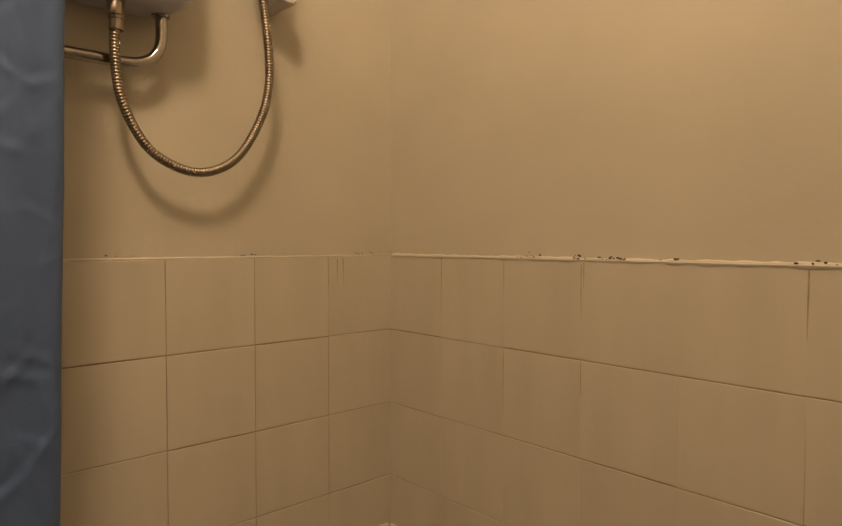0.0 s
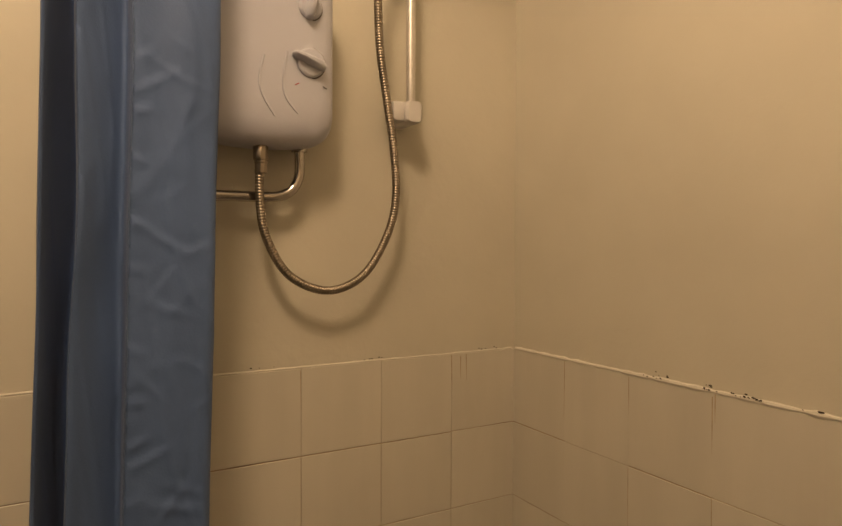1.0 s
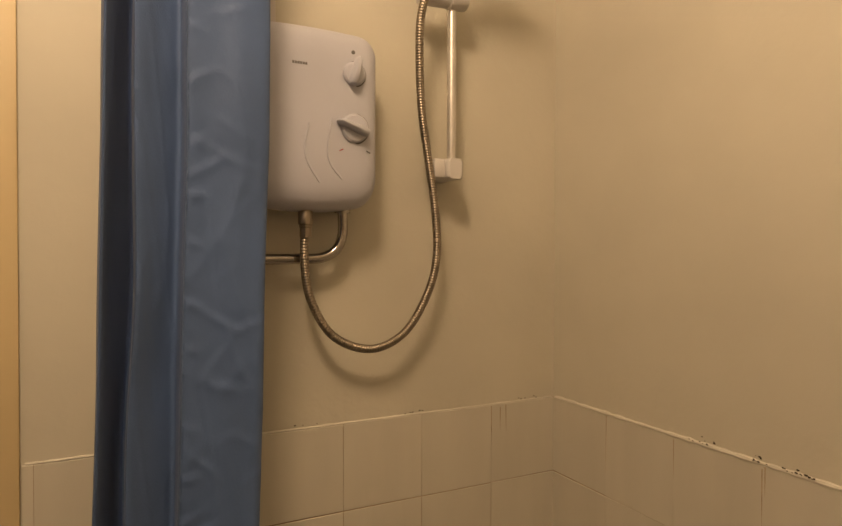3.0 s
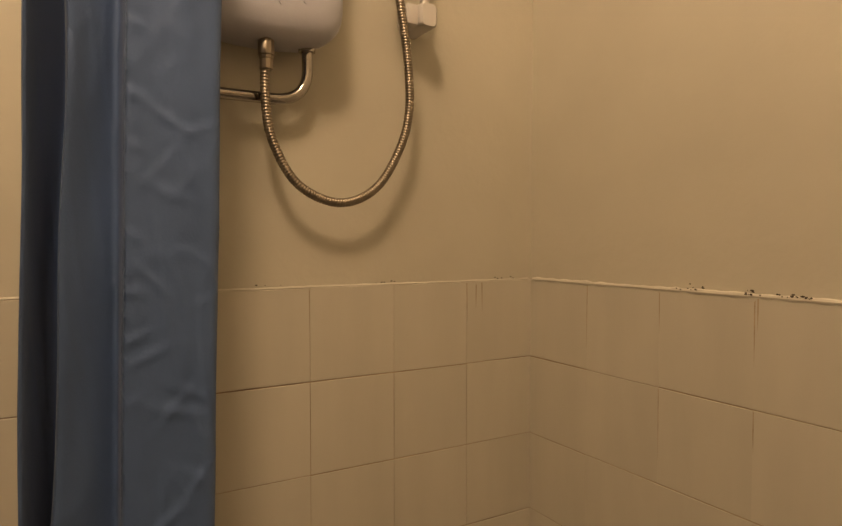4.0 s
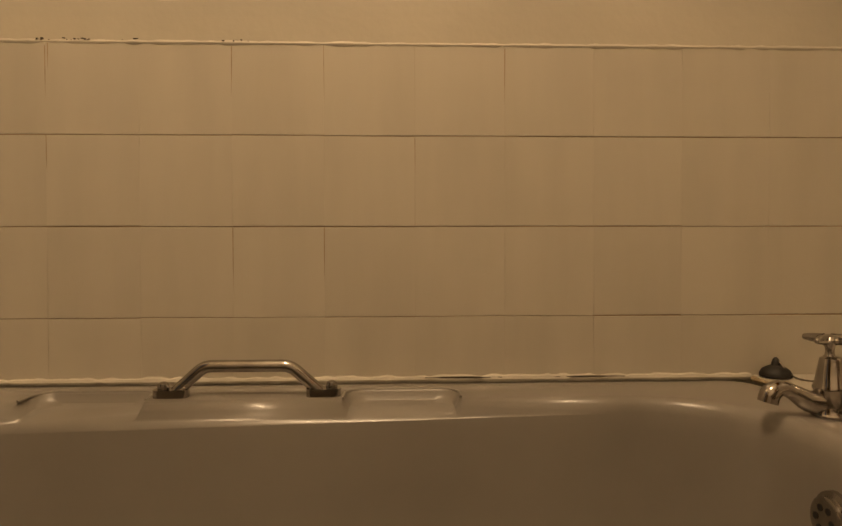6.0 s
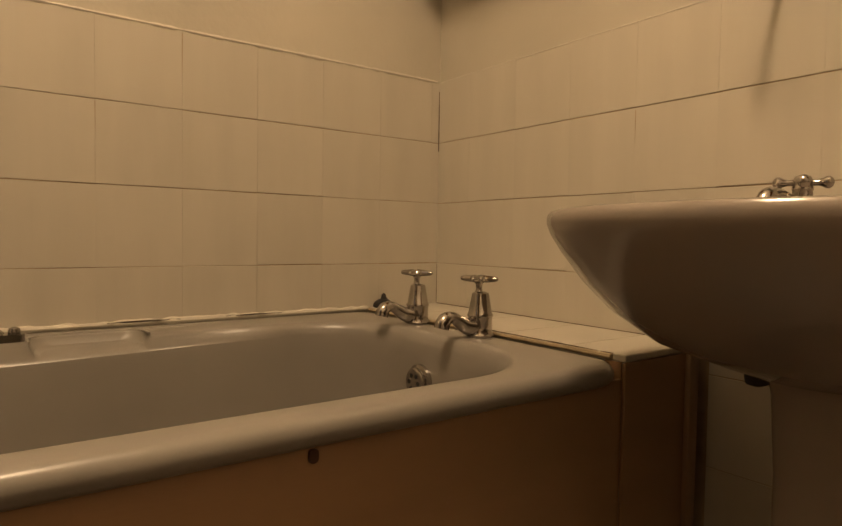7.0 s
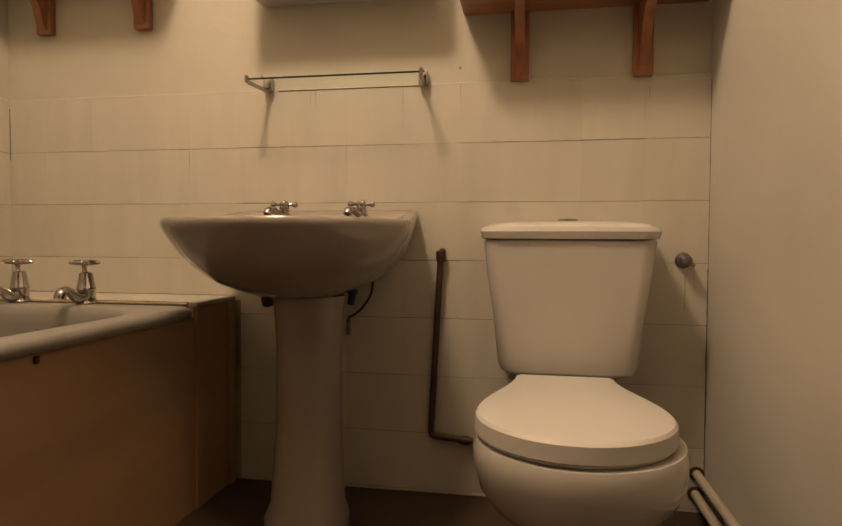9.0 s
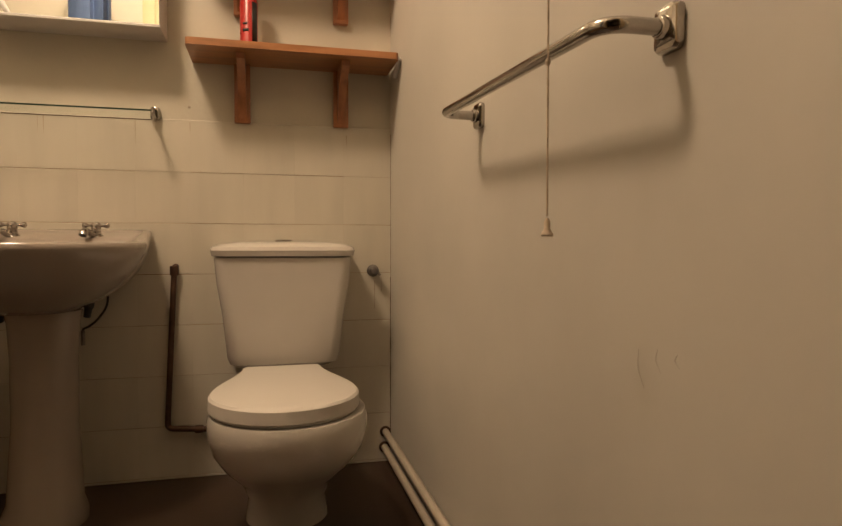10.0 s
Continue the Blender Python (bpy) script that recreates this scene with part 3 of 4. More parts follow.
# ---- shower curtain ----
def curtain():
    c = thing("shower_curtain", (0.72, 0.18, 0.56), "blue shower curtain bunched in folds beside the shower", "curtain")
    plan = [(0.645, 0.14), (0.630, 0.17), (0.634, 0.197), (0.66, 0.205), (0.70, 0.209), (0.734, 0.2125), (0.7385, 0.209), (0.7405, 0.194), (0.7445, 0.183), (0.756, 0.190), (0.768, 0.200), (0.780, 0.212), (0.790, 0.2225), (0.7965, 0.2275), (0.7985, 0.2225), (0.799, 0.19), (0.7965, 0.16), (0.7955, 0.140), (0.799, 0.134), (0.806, 0.150), (0.815, 0.179), (0.824, 0.209), (0.830, 0.234), (0.8325, 0.238), (0.834, 0.230), (0.8345, 0.20)]
    rc = random.Random(8)
    creases = [(rc.uniform(0.7, 1.8), rc.choice((-1.1, -0.6, -0.35, 0.3, 0.5, 0.9)), rc.uniform(0.645, 0.72), rc.uniform(0.014, 0.030), rc.uniform(0.0008, 0.0022)) for _ in range(34)]
    creases += [(0.95 + 0.07 * k + rc.uniform(-0.02, 0.02), rc.uniform(-0.9, 0.6), 0.730, rc.uniform(0.008, 0.016), rc.uniform(0.0014, 0.0026)) for k in range(13)]
    line = smooth_path([(x, y, 0) for x, y in plan], 0.004)
    b, grid = bmesh.new(), []
    rows = 300
    z0, z1 = 0.545, 2.0
    for j in range(rows + 1):
        z = z0 + (z1 - z0) * j / rows
        grow = 0.95 + 0.09 * max(0, 1.75 - z) - 0.104 * max(0, 1.5 - z)
        line_now = []
        for i, p in enumerate(line):
            n1 = noise.noise(Vector((p.x * 26, p.y * 20, z * 3.2)))
            n2 = noise.noise(Vector((i * 0.03, z * 5 + i * 0.03, 4.0)))
            n3 = 1 - 2.2 * abs(noise.noise(Vector((i * 0.035 + z * 1.5, z * 5.5 - i * 0.07, 9.0))))
            n4 = 1 - 2.2 * abs(noise.noise(Vector((i * 0.05 - z * 4, z * 4 + i * 0.03, 3.0))))
            x = 0.631 + 0.027 * max(0, 1.5 - z) + (p.x - 0.635) * grow + 0.004 * n1
            y = p.y + 0.003 * n1 + 0.0022 * n2 + 0.0016 * max(0, n3) ** 8 + 0.0014 * max(0, n4) ** 8
            x += 0.010 * noise.noise(Vector((2.0, 0.5, z * 3.4))) * max(0, 1 - abs(p.x - 0.798) / 0.022)
            y += 0.004 * noise.noise(Vector((p.x * 30, 7.0, z * 7))) * max(0, 1 - abs(p.x - 0.770) / 0.028)
            if i < 42:
                for zc, slope, xc, reach, deep in creases:
                    off = z - zc - slope * (p.x - xc)
                    if abs(off) < 0.03:
                        y += deep * (math.exp(-(off / 0.005) ** 2) - 0.4 * math.exp(-((off - 0.011) / 0.009) ** 2)) * math.exp(-((p.x - xc) / reach) ** 2)
            line_now.append(b.verts.new((x, y, z)))
        grid.append(line_now)
    for r0, r1 in zip(grid, grid[1:]):
        for i in range(len(line) - 1):
            b.faces.new((r0[i], r0[i + 1], r1[i + 1], r1[i]))
    hem = min(range(len(line)), key=lambda i: (line[i] - Vector((0.7365, 0.2125, 0))).length)
    seam = [grid[j][hem].co + Vector((0, 0.0022, 0)) for j in range(rows + 1)]
    cloth = part("cloth", b, CURTAIN, c, sharp=80)
    mod = cloth.modifiers.new("thick", "SOLIDIFY")
    mod.thickness = 0.0012
    part("hem", tube(smooth_path(seam[::9], 0.004), lambda i: 0.0011 if i % 3 else 0.0004, 6), STITCH, c, "stitched hem")
    rail = thing("curtain_rail", (0.72, 0.9, 2.02), "white shower curtain rail above the bath edge", "rail")
    part("pole", tube([Vector((0.73, y, 2.03)) for y in (-D, 0.6, 1.2, LY + D)], 0.0125, 14), WHITE_PLASTIC, rail)
    for y in (0.135, 0.155, 0.175, 0.195, 0.215):
        ring = [Vector((0.73 + 0.02 * math.cos(a), y, 2.022 + 0.024 * math.sin(a))) for a in (2 * math.pi * k / 20 for k in range(21))]
        part("ring", tube(ring, 0.0022, 8), WHITE_PLASTIC, c)


curtain()


# ---- basin ----
def basin():
    s = thing("washbasin", (1.008, 1.62, 0), "greyish beige ceramic pedestal washbasin fixed to the tiled wall", "washbasin")
    cx, hw, yf, yb, zt = 0.986, 0.275, 1.3015, LY - 0.001, 0.711
    def ring(side, front, z, back=0.0):
        w = hw - side
        r = w - 0.0015
        pts = rounded(-w, w, yf + front, yb - back, z, (r, r, 0.012, 0.012), 10)
        y0 = yf + front + r
        return [Vector((cx + p.x * (1 - 0.123 * max(0, (p.y - y0) / (yb - y0))), p.y, p.z)) for p in pts]
    rows = [ring(0.185, 0.235, 0.536, 0.09), ring(0.155, 0.195, 0.548, 0.07), ring(0.103, 0.123, 0.572, 0.045), ring(0.064, 0.077, 0.602, 0.02),
            ring(0.035, 0.042, 0.635, 0.005), ring(0.013, 0.017, 0.667), ring(0.003, 0.005, 0.685), ring(0.0, 0.0, 0.696), ring(0.0, 0.0, 0.702), ring(0.001, 0.001, 0.7060), ring(0.004, 0.004, 0.7095), ring(0.010, 0.010, zt),
            ring(0.040, 0.045, zt - 0.001, 0.15), ring(0.050, 0.055, zt - 0.010, 0.16), ring(0.08, 0.09, 0.65, 0.18), ring(0.14, 0.16, 0.59, 0.22), ring(0.20, 0.22, 0.575, 0.26)]
    rows = [[Vector((p.x, p.y, p.z + 0.038 * max(0, (p.y - 1.45) / 0.4) ** 2.4 * min(1, max(0, (p.z - 0.66) / 0.03)))) for p in r] for r in rows]
    part("bowl", loft(rows), BASIN, s)
    cx = 1.004
    ped = [rounded(cx - w, cx + w, 1.585 - d, 1.685, z, (w * 0.8, w * 0.8, 0.045, 0.045), 8) for z, w, d in ((0, 0.098, 0.05), (0.03, 0.097, 0.05), (0.06, 0.086, 0.03), (0.25, 0.077, 0.01), (0.42, 0.077, 0.01), (0.51, 0.082, 0.015), (0.538, 0.088, 0.02))]
    part("pedestal", loft(ped), BASIN, s)
    for x in (0.902, 1.104):
        at = pose(x, 1.735, 0.7200)
        tap = part("tap", lathe([(0.020, 0.0), (0.022, 0.002), (0.020, 0.008), (0.013, 0.014), (0.0115, 0.026), (0.0125, 0.028), (0.0125, 0.031), (0.009, 0.036)], at, 18), CHROME, s, "small chrome basin tap with cross head")
        cross = lathe([(0.008, 0.029), (0.011, 0.032), (0.0115, 0.040), (0.009, 0.045), (0.003, 0.047)], at, 16)
        for k in range(4):
            a = math.pi / 2 * k + (0.42 if x < 1 else 0.35)
            d = Vector((math.cos(a), math.sin(a), 0))
            c = Vector((x, 1.735, 0.7200 + 0.037))
            tube([c + d * r for r in (0.006, 0.017, 0.021, 0.025, 0.029, 0.0325, 0.034)], lambda i: (0.0045, 0.0042, 0.0055, 0.0078, 0.0082, 0.0055, 0.002)[i], 10, cross)
        part("cross_head", cross, CHROME, tap)
        pth = smooth_path([(x, 1.728, 0.729), (x - 0.004, 1.708, 0.733), (x - 0.009, 1.688, 0.740), (x - 0.013, 1.670, 0.738), (x - 0.015, 1.663, 0.729)], 0.005)
        spout = part("spout", tube(pth, lambda i: 0.008 + 0.0022 * (i > len(pth) * 0.65), 12), CHROME, tap)
        tip = (pth[-1] - pth[-2]).normalized()
        part("outlet", tube([pth[-1] - tip * 0.001, pth[-1] + tip * 0.0006], 0.0078, 12), RUBBER, tap)
    # fixings and tails hanging below the bowl
    part("wing_nut", lathe([(0.006, -0.03), (0.014, -0.026), (0.015, -0.008), (0.012, 0.0), (0.005, 0.01)], pose(0.897, 1.640, 0.536, 12, 0, 0), 12), RUBBER, s, "dark plastic fixing nut")
    part("wing_nut", lathe([(0.005, -0.05), (0.009, -0.048), (0.010, -0.025), (0.013, -0.022), (0.013, -0.006), (0.006, 0.03)], pose(1.098, 1.69, 0.560, 0, 10, 0), 12), RUBBER, s, "dark plastic fixing nut")
    part("tail_wire", tube(smooth_path([(1.118, 1.79, 0.60), (1.116, 1.80, 0.553), (1.109, 1.80, 0.523), (1.084, 1.81, 0.490), (1.062, 1.815, 0.472), (1.046, 1.82, 0.464), (1.045, 1.82, 0.452)], 0.006), 0.0032, 8), RUBBER, s, "thin dark hanging wire")
    part("tail_end", lathe([(0.0055, -0.04), (0.006, -0.035), (0.006, 0.0), (0.003, 0.004)], pose(1.045, 1.82, 0.458), 10), BRASS_DULL, s)


basin()


# ---- toilet ----
def toilet():
    t = thing("toilet", (1.595, 1.45, 0), "white close-coupled toilet with the lid down", "toilet")
    cx = 1.603
    def cis(z, w, yf, r=0.035):
        return rounded(cx - w, cx + w, yf, LY - 0.004, z, (r, r, 0.01, 0.01), 8)
    part("cistern", loft([cis(0.350, 0.135, 1.72), cis(0.362, 0.153, 1.70), cis(0.38, 0.160, 1.694), cis(0.50, 0.172, 1.684), cis(0.60, 0.187, 1.676), cis(0.668, 0.193, 1.670)]), CERAMIC, t)
    lid = part("cistern_lid", loft([cis(0.6705, 0.186, 1.672, 0.04), cis(0.673, 0.199, 1.662, 0.045), cis(0.689, 0.2025, 1.657, 0.045), cis(0.699, 0.199, 1.661, 0.045), cis(0.7060, 0.184, 1.674, 0.04), cis(0.7125, 0.145, 1.70, 0.03), cis(0.7165, 0.07, 1.738, 0.02)]), CERAMIC, t)
    btn = lathe([(0.0245, 0), (0.0245, 0.003), (0.021, 0.0045), (0.008, 0.0048)], pose(cx, 1.748, 0.7155), 26)
    part("flush_button", btn, CHROME, lid, "round chrome flush button")
    sx = 1.594
    def pan(w, yf, z, yb=1.655, wb=None):
        wb = wb or w * 0.62
        pts = []
        ym = yf + w * 1.02
        for i in range(33):
            a = math.pi + math.pi * i / 32
            pts.append(Vector((sx + w * math.cos(a), ym + w * 1.02 * math.sin(a), z)))
        for i in range(1, 9):
            u = i / 8
            e = u * u * (3 - 2 * u)
            pts.append(Vector((sx + w + (wb - w) * e, ym + (yb - ym) * u, z)))
        for i in range(8, 0, -1):
            u = i / 8
            e = u * u * (3 - 2 * u)
            pts.append(Vector((sx - w - (wb - w) * e, ym + (yb - ym) * u, z)))
        return pts
    bowl = loft([pan(0.105, 1.42, 0, 1.70), pan(0.103, 1.42, 0.02, 1.70), pan(0.097, 1.40, 0.07, 1.70), pan(0.115, 1.36, 0.12, 1.70), pan(0.152, 1.27, 0.175, 1.70), pan(0.175, 1.212, 0.225, 1.70), pan(0.184, 1.188, 0.270, 1.70), pan(0.185, 1.183, 0.305, 1.70), pan(0.180, 1.188, 0.320, 1.70), pan(0.15, 1.23, 0.322, 1.69)])
    bmesh.ops.translate(bowl, verts=bowl.verts[:], vec=(0.008, 0, 0))
    part("pan", bowl, CERAMIC, t)
    part("seat", loft([pan(0.165, 1.203, 0.3215), pan(0.168, 1.199, 0.323), pan(0.168, 1.199, 0.3265), pan(0.165, 1.203, 0.328)]), SEAT_WHITE, t)
    part("lid", loft([pan(0.170, 1.196, 0.3285), pan(0.1735, 1.190, 0.331), pan(0.1725, 1.191, 0.358), pan(0.168, 1.197, 0.3635), pan(0.155, 1.218, 0.3665), pan(0.10, 1.30, 0.369, 1.64), pan(0.05, 1.38, 0.3697, 1.60)]), SEAT_WHITE, t)
    for dx in (-0.075, 0.075):
        part("hinge", tube([Vector((sx + dx + k, 1.652, 0.345)) for k in (-0.018, -0.01, 0.01, 0.018)], 0.009, 12), SEAT_WHITE, t)
    part("coupling", box((1.50, 1.66, 0.315), (1.70, 1.83, 0.3515), 0.01), CERAMIC, t)


toilet()

pipe = thing("cistern_supply_pipe", (1.28, 1.83, 0.15), "dull brown copper pipe running down the tiled wall", "pipe")
part("pipe", bent([(1.292, LY + 0.0, 0.640), (1.290, LY - 0.020, 0.642), (1.266, LY - 0.020, 0.160), (1.385, LY - 0.020, 0.150), (1.47, LY - 0.020, 0.150)], 0.0085, 0.018), COPPER, pipe)
part("elbow", lathe([(0.0115, -0.014), (0.0125, -0.01), (0.0125, 0.012), (0.0115, 0.014)], pose(1.2895, LY - 0.020, 0.628), 14), COPPER, pipe)
part("elbow", lathe([(0.0115, -0.012), (0.012, 0.0), (0.0115, 0.012)], pose(1.355, LY - 0.020, 0.1525, 0, 90, 0), 14), COPPER, pipe)

hook = thing("roll_holder_stub", (1.886, LY, 0.62), "broken grey metal fitting on the white tiles", "wall fitting")
part("plate", lathe([(0.019, 0), (0.020, 0.004), (0.014, 0.014), (0.012, 0.03), (0.015, 0.034), (0.010, 0.042)], pose(1.884, LY, 0.622, 90, 0, 0), 12), BRASS_DULL, hook)
part("prong", tube([Vector((1.884, LY - 0.03, 0.62)), Vector((1.896, LY - 0.038, 0.616)), Vector((1.901, LY - 0.041, 0.609))], 0.004, 8), BRASS_DULL, hook)
drip = bmesh.new()
for x, z0, z1, w in ((1.890, 0.50, 0.59, 0.0016), (1.912, 0.555, 0.60, 0.001)):
    box((x - w, LY - 0.0004, z0), (x + w, LY + 0.001, z1), bm=drip)
STREAK = material("brown_streak", (0.40, 0.315, 0.215), 0.55, spread=0.12, scale=60, grain=150)


def streaks(wall_at, places, lengths, seed, label):
    """Thin tapering runs of dirt down the glaze; wall_at(u, z, lift) gives a point on the wall."""
    rs, b = random.Random(seed), bmesh.new()
    for u, top in places:
        w, lean = rs.uniform(0.0006, 0.0012), rs.uniform(-0.0012, 0.0012)
        top -= rs.uniform(0.001, 0.006)
        low = top - rs.uniform(*lengths)
        rings = []
        for lift in (-0.001, 0.0003):
            rings.append([Vector(wall_at(u + du, z, lift)) for du, z in ((-w, top), (w, top), (w * 0.8 + lean * 0.5, (top + low) / 2), (lean, low), (-w * 0.8 + lean * 0.5, (top + low) / 2))])
        loft(rings, b)
    tagged(part("drip_stain", b, STREAK, smooth=False), label, "stain", kind="structure")


streaks(lambda u, z, lift: (lift, u, z), [(P * k, ZT) for k in (1, 2, 3, 3.03, 5, 6, 8)] + [(P * k, ZT - P * j) for k, j in ((2, 1), (3, 1), (5, 2), (6, 2), (7, 1))], (0.03, 0.12), 41, "faint brown dirt runs down the tile joints")
streaks(lambda u, z, lift: (u, lift, z), [(0.118, ZT), (0.131, ZT), (0.152, ZT), (0.457, ZT)], (0.04, 0.10), 42, "faint brown drip marks down the glazed tiles")
streaks(lambda u, z, lift: (u, LY - lift, z), [(0.93, ZT), (0.945, ZT), (1.185, ZT), (1.335, ZT), (1.80, ZT - 0.02), (0.575, ZT - P)], (0.03, 0.08), 43, "faint brown drip marks down the glazed tiles")
# cord pull's shadow drawn as grey strokes on the painted wall beside the door
PULL_SHADE = material("grey_pull_shade", (0.435, 0.405, 0.355), 0.6, spread=0.06, scale=40)
scuff = bmesh.new()
for y0, z0, y1, z1 in ((0.476, 0.597, 0.465, 0.556), (0.443, 0.602, 0.436, 0.577), (0.411, 0.602, 0.407, 0.588)):
    mid = ((y0 + y1) / 2 + 0.006, (z0 + z1) / 2)
    path = smooth_path([(LX + 0.0008, y0, z0), (LX + 0.0008, *mid), (LX + 0.0008, y1, z1)], 0.004)
    n = len(path)
    tube(path, lambda i: 0.0011 + 0.0006 * math.sin(math.pi * i / (n - 1)), 6, scuff)
tagged(part("pull_shadow_strokes", scuff, PULL_SHADE), "faint grey pull cord shadow painted on the white wall", "scuff", kind="structure")
tagged(part("drip_stain", drip, SMUDGE, smooth=False), "thin brown drip stain on the tiles", "stain", kind="structure")

for z, x in ((0.098, 1.925), (0.048, 1.922)):
    pw = thing("skirting_pipe", (x, 0.9, z), "cream painted pipe along the foot of the wall", "pipe", "skirting pipes")
    part("pipe", tube([Vector((x, y, z)) for y in (0.02, 0.6, 1.2, LY)], 0.0112, 14), PIPE_WHITE, pw)
    part("wall_plate", lathe([(0.018, 0), (0.018, 0.004), (0.0135, 0.006)], pose(x, LY, z, 90, 0, 0), 16), COPPER, pw)


# ---- shelves and cabinet ----
def pine_shelf(x0, x1, z, brackets, label):
    s = thing("pine_shelf", ((x0 + x1) / 2, LY, z), label, "shelf", "pine shelves")
    part("board", loft([rounded(x0, x1, 1.668, LY + D - 0.0005, z + dz, (0.012, 0.012, 0.001, 0.001), 5) for dz in (-0.001, 0.0, 0.017, 0.018)]), WOOD, s)
    for x in brackets:
        w = 0.0235
        b = part("bracket", box((x - w, LY + D - 0.022, z - 0.176), (x + w, LY + D - 0.0005, z - 0.0015), 0.003), WOOD_UP, s)
        prof = [(LY - 0.0165, z - 0.165), (LY - 0.0165, z - 0.002), (1.705, z - 0.002), (1.705, z - 0.02), (1.735, z - 0.032), (1.775, z - 0.062), (1.805, z - 0.105), (1.818, z - 0.15)]
        part("gusset", loft([[Vector((x + sx, y, zz)) for y, zz in prof] for sx in (-0.0115, 0.0115)]), WOOD_UP, b)
    return s


pine_shelf(1.343, 1.932, 1.247, (1.486, 1.782), "varnished orange pine wall shelf with a red tin on it")
pine_shelf(1.343, 1.932, 1.567, (1.486, 1.782), "varnished orange pine wall shelf, upper one of two")
pine_shelf(0.02, 0.575, 1.432, (0.130, 0.440), "varnished orange pine wall shelf above the bath taps")

clip = thing("cable_clip", (1.935, 1.75, 1.25), "small white plastic clip at the shelf end", "clip")
stub = box((-0.006, -0.035, -0.008), (0.006, 0.035, 0.008), 0.003)
stub.transform(pose(1.9365, 1.72, 1.236, -35, 0, 0))
part("clip", stub, WHITE_PLASTIC, clip)

can = thing("aerosol_can", (1.508, 1.765, 1.265), "red aerosol can with dark print on the pine shelf", "can")
at = pose(1.508, 1.765, 1.265)
part("body", lathe([(0.0225, 0), (0.025, 0.002), (0.0255, 0.005), (0.0250, 0.007), (0.0250, 0.142), (0.022, 0.150), (0.018, 0.154)], at, 26), CAN_RED, can)
part("cap", lathe([(0.0225, 0.148), (0.023, 0.15), (0.0225, 0.185), (0.018, 0.188)], at, 24), CAN_BLACK, can, "black cap")
for z0, z1, a0, a1 in ((0.02, 0.135, 2, 44), (0.05, 0.058, -60, -20), (0.07, 0.076, -60, -28)):
    b = bmesh.new()
    for i in range(6):
        u, v = radians(a0 - 70 + (a1 - a0) * i / 6), radians(a0 - 70 + (a1 - a0) * (i + 1) / 6)
        b.faces.new([b.verts.new(at @ Vector((0.0254 * math.cos(a), 0.0254 * math.sin(a), z))) for a, z in ((u, z0), (v, z0), (v, z1), (u, z1))])
    lab = part("print_bar", b, CAN_BLACK, can)
    lab.modifiers.new("thick", "SOLIDIFY").thickness = 0.0004

cab = thing("mirror_cabinet", (1.035, 1.78, 1.3), "white bathroom cabinet with a mirror front on the wall", "cabinet")
part("case", box((0.795, 1.728, 1.300), (1.275, LY + D - 0.0005, 1.86), 0.002), WHITE_PLASTIC, cab)
part("mirror", box((0.797, 1.7215, 1.306), (1.273, 1.7275, 1.858), 0.001, 1), MIRROR, cab, "plain mirror front")
part("bottom_edge", box((0.795, 1.719, 1.2985), (1.275, 1.7275, 1.3055), 0.001, 1), WHITE_PLASTIC, cab)

gs = thing("glass_shelf", (1.03, 1.79, 1.083), "clear glass shelf on small chrome brackets", "shelf")
pane = part("pane", box((0.806, 1.732, 1.0725), (1.262, LY + 0.002, 1.0775), 0.0006, 1), GLASS, gs, "clear glass plate", smooth=False)
pane.visible_shadow = False
part("front_edge", box((0.807, 1.7305, 1.0727), (1.261, 1.7318, 1.0773)), GREEN_EDGE, gs, "dark green polished glass edge", smooth=False)
# thin brown strip for the back edge of the glass
part("back_edge", box((0.84, LY - 0.0008, 1.0695), (1.237, LY + 0.001, 1.0719)), GRIME, gs, "thin brown line along the back edge", smooth=False)
for x, s in ((0.816, 1), (1.241, -1)):
    br = part("bracket", box((x - 0.012, LY - 0.024, 1.068), (x + 0.012, LY + D - 0.001, 1.104), 0.004), CHROME, gs, "chrome shelf bracket")
    part("arm", tube([Vector((x, LY - 0.01, 1.0675)), Vector((x - s * 0.005, 1.79, 1.0675)), Vector((x - s * 0.010, 1.735, 1.0675)), Vector((x - s * 0.012, 1.728, 1.071))], 0.0054, 10), CHROME, br)
    part("pin", lathe([(0.005, 0), (0.0055, 0.006), (0.0055, 0.014), (0.003, 0.017)], pose(x - s * 0.012, 1.729, 1.067), 12), CHROME, br)
for x in (0.79, 1.333):
    plugh = lathe([(0.0045, 0), (0.004, 0.002), (0.001, 0.003)], pose(x, LY + D, 1.115, 90, 0, 0), 10)
    tagged(part("wall_plug", plugh, SMUDGE), "old filled screw hole in the plaster", "screw hole", "screw holes", "structure")


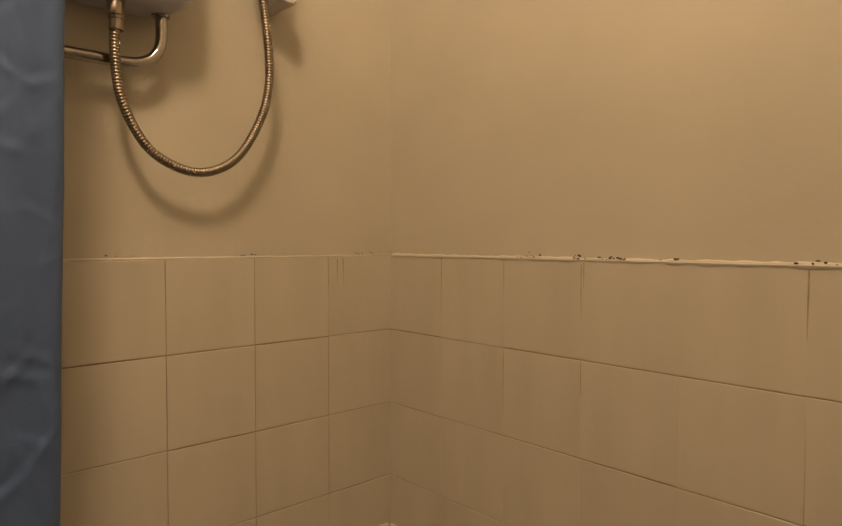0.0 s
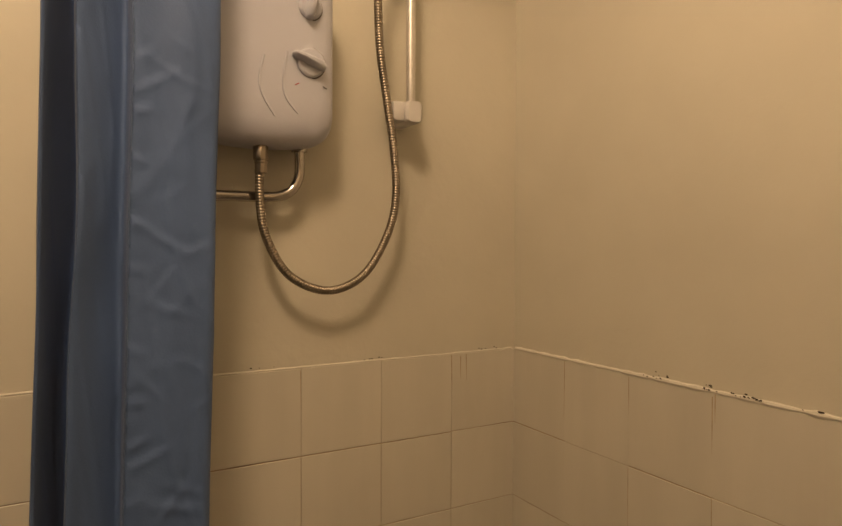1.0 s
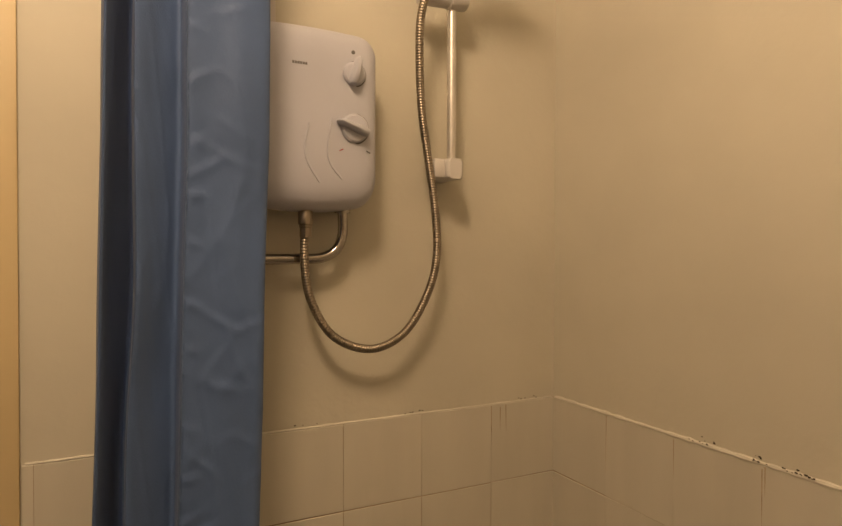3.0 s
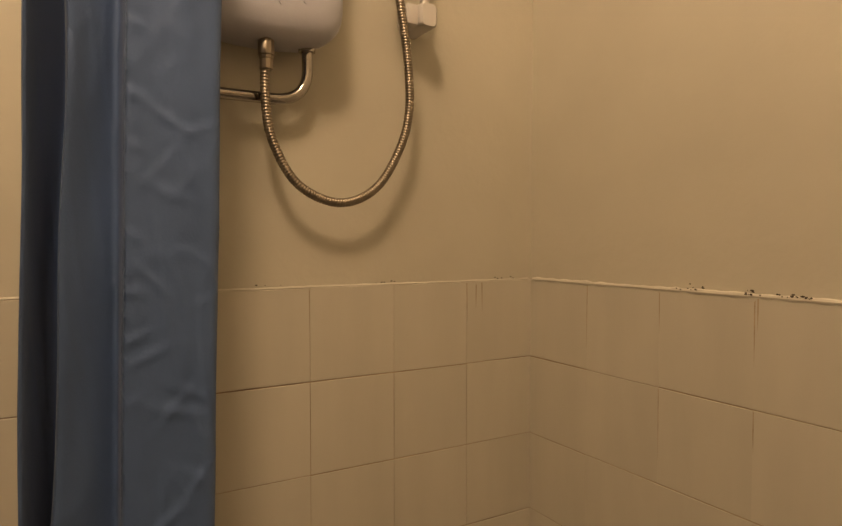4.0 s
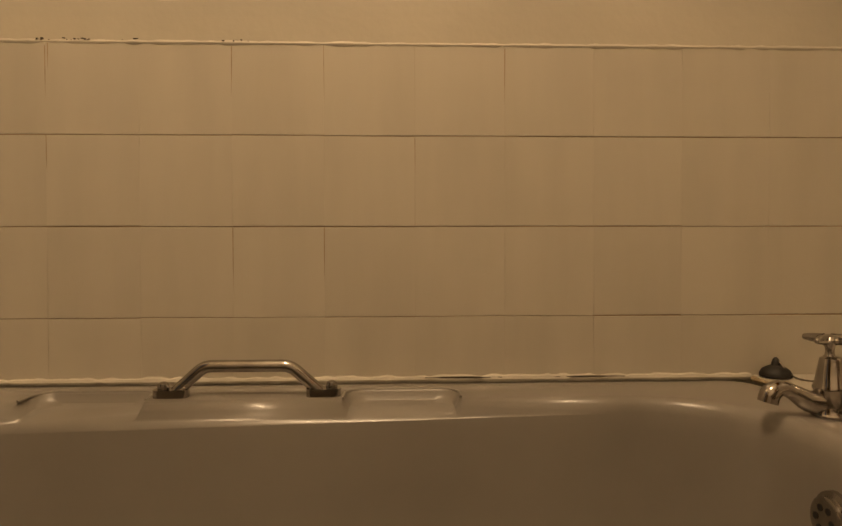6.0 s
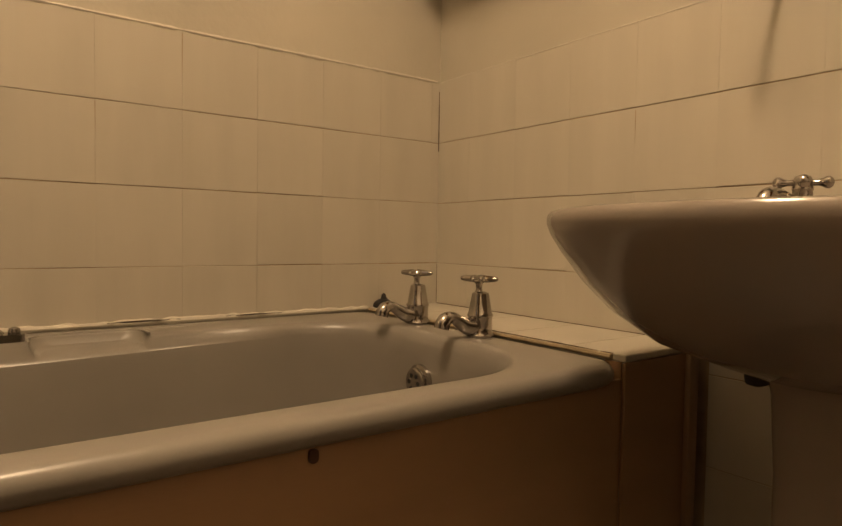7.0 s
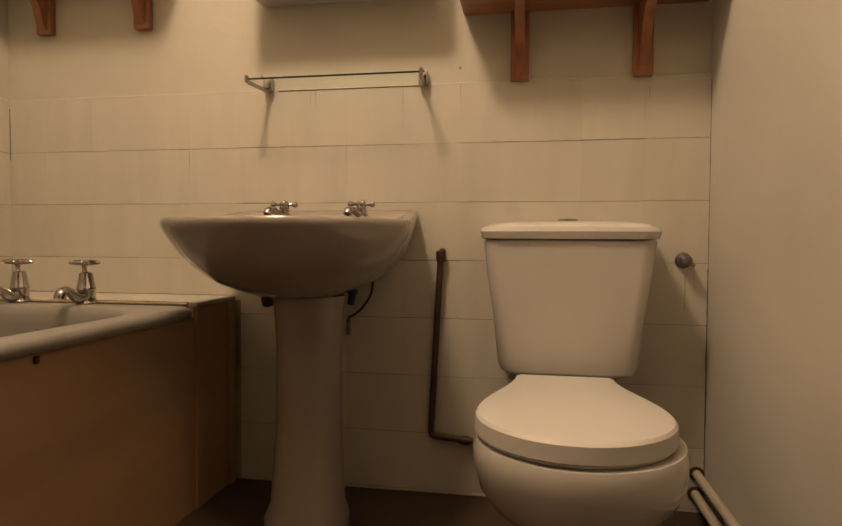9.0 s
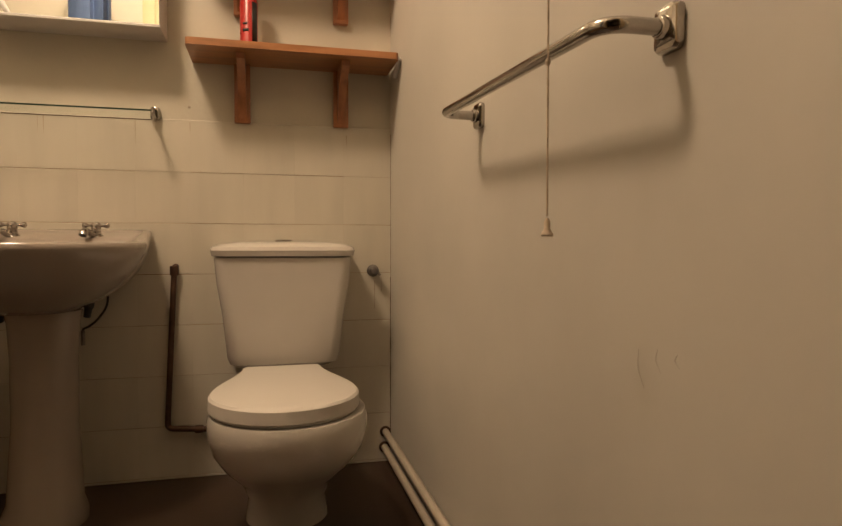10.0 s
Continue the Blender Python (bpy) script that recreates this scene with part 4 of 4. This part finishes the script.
# ---- towel rail and pull cord ----
rail = thing("towel_rail", (LX, 0.7, 0.945), "bent chrome towel rail on two round flanges", "towel rail")
part("bar", bent([(LX - 0.004, 0.985, 0.947), (1.868, 0.985, 0.947), (1.868, 0.425, 0.922), (LX - 0.004, 0.425, 0.922)], 0.0083, 0.034, 16), CHROME, rail)
for y, z in ((0.985, 0.947), (0.425, 0.922)):
    plate = [[Vector((LX - d, p.x, p.y)) for p in rounded(y - w, y + w, z - h, z + h, 0, (c,) * 4, 5)] for d, w, h, c in ((0.0, 0.0185, 0.0230, 0.009), (0.006, 0.0190, 0.0235, 0.009), (0.010, 0.0170, 0.0215, 0.008), (0.0115, 0.0130, 0.0170, 0.006))]
    flange = part("flange", loft(plate), CHROME, rail, "oblong chrome wall plate")
    part("collar", lathe([(0.0115, 0.010), (0.0120, 0.014), (0.0105, 0.018), (0.0088, 0.019)], pose(LX, y, z, 0, -90, 0), 24), CHROME, flange)

cord = thing("pull_cord", (1.848, 0.505, H), "light pull cord hanging from the ceiling", "pull cord")
cpath = smooth_path([(1.846, 0.507, H), (1.847, 0.506, 1.6), (1.8475, 0.5055, 1.0), (1.848, 0.505, 0.735)], 0.02)
part("string", tube(cpath, lambda i: 0.0013 if i % 2 else 0.0011, 8), CORD, cord)
part("ceiling_switch", box((1.815, 0.475, H - 0.028), (1.877, 0.537, H - 0.0005), 0.006), WHITE_PLASTIC, cord)
part("knot", lathe([(0.001, -0.004), (0.003, -0.001), (0.003, 0.002), (0.001, 0.005)], pose(1.8476, 0.5055, 0.905), 10), CORD, cord)
part("pull", lathe([(0.006, 0.0), (0.007, 0.002), (0.0055, 0.005), (0.0035, 0.008), (0.0035, 0.016), (0.0015, 0.020)], pose(1.848, 0.505, 0.718), 16), CORD, cord, "small cream acorn pull")

# ---- wall tiles, one by one ----
tile_cache = {}


def tile_mesh(w, h):
    key = (round(w, 4), round(h, 4))
    if key not in tile_cache:
        b = box((-w / 2, -0.003, -h / 2), (w / 2, 0.003, h / 2))
        front = [e for e in b.edges if all(v.co.y < 0 for v in e.verts) and abs(e.verts[0].co.z - e.verts[1].co.z) < 1e-5]
        bmesh.ops.bevel(b, geom=front, offset=0.0007, segments=1, affect="EDGES")
        me = bpy.data.meshes.new("tile")
        bmesh.ops.recalc_face_normals(b, faces=b.faces[:])
        b.to_mesh(me)
        b.free()
        me.materials.append(TILE)
        tile_cache[key] = me
    return tile_cache[key]


def tile_field(owner, place, turn, u_edges, v_edges, seed, joints=(0.00005, 0.0001, 0.0004)):
    """Tiles between the given edges; place(u, v) gives the middle of the tile's body."""
    r = random.Random(seed)
    for u0, u1 in zip(u_edges, u_edges[1:]):
        for v0, v1 in zip(v_edges, v_edges[1:]):
            if u1 - u0 < 0.006 or v1 - v0 < 0.006:
                continue
            ob = new("tile", tile_mesh(u1 - u0 - r.choice(joints), v1 - v0 - r.choice((0.0011, 0.0014, 0.0018))))
            x, y, z = place((u0 + u1) / 2, (v0 + v1) / 2)
            ob.parent = owner
            ob.matrix_basis = pose(x, y, z + r.uniform(-0.0004, 0.0004), r.uniform(-0.25, 0.25), r.uniform(-0.12, 0.12), turn + r.uniform(-0.07, 0.07))


def edges(start, stop, first):
    out, v = [start], first
    while v < stop - 0.004:
        if v > start + 0.004:
            out.append(v)
        v += P
    return [*out, stop]


def rows_down(bottom):
    out = [ZT - k * P for k in range(8) if ZT - k * P > bottom + 0.006]
    return [bottom, *out[::-1]]


part("grout", box((-D, -D, 0.45), (-0.0013, LY + D, ZT - 0.001)), GROUT, wall_west, smooth=False)
part("grout", box((-0.0013, -D, 0.0), (0.926, -0.0013, ZT - 0.001)), GROUT, wall_south, smooth=False)
part("grout", box((-0.0013, LY + 0.0013, 0.0), (LX, LY + D, ZT - 0.001)), GROUT, wall_north, smooth=False)
tile_field(wall_west, lambda u, v: (-0.003, u, v), 90, edges(0.0, LY, P), rows_down(0.46), 21)
tile_field(wall_south, lambda u, v: (u, -0.003, v), 180, edges(-0.0014, 0.760, P), rows_down(0.46), 22, (0.0007, 0.0010, 0.0014))
tile_field(wall_south, lambda u, v: (u, -0.003, v), 180, [0.760, 0.912, 0.926], rows_down(0.0), 23, (0.0007, 0.0010, 0.0014))
tile_field(wall_north, lambda u, v: (u, LY + 0.003, v), 0, edges(-0.0014, 0.727, 0.119), rows_down(0.5), 24)
tile_field(wall_north, lambda u, v: (u, LY + 0.003, v), 0, edges(0.727, LX, 0.119), rows_down(0.0), 25)
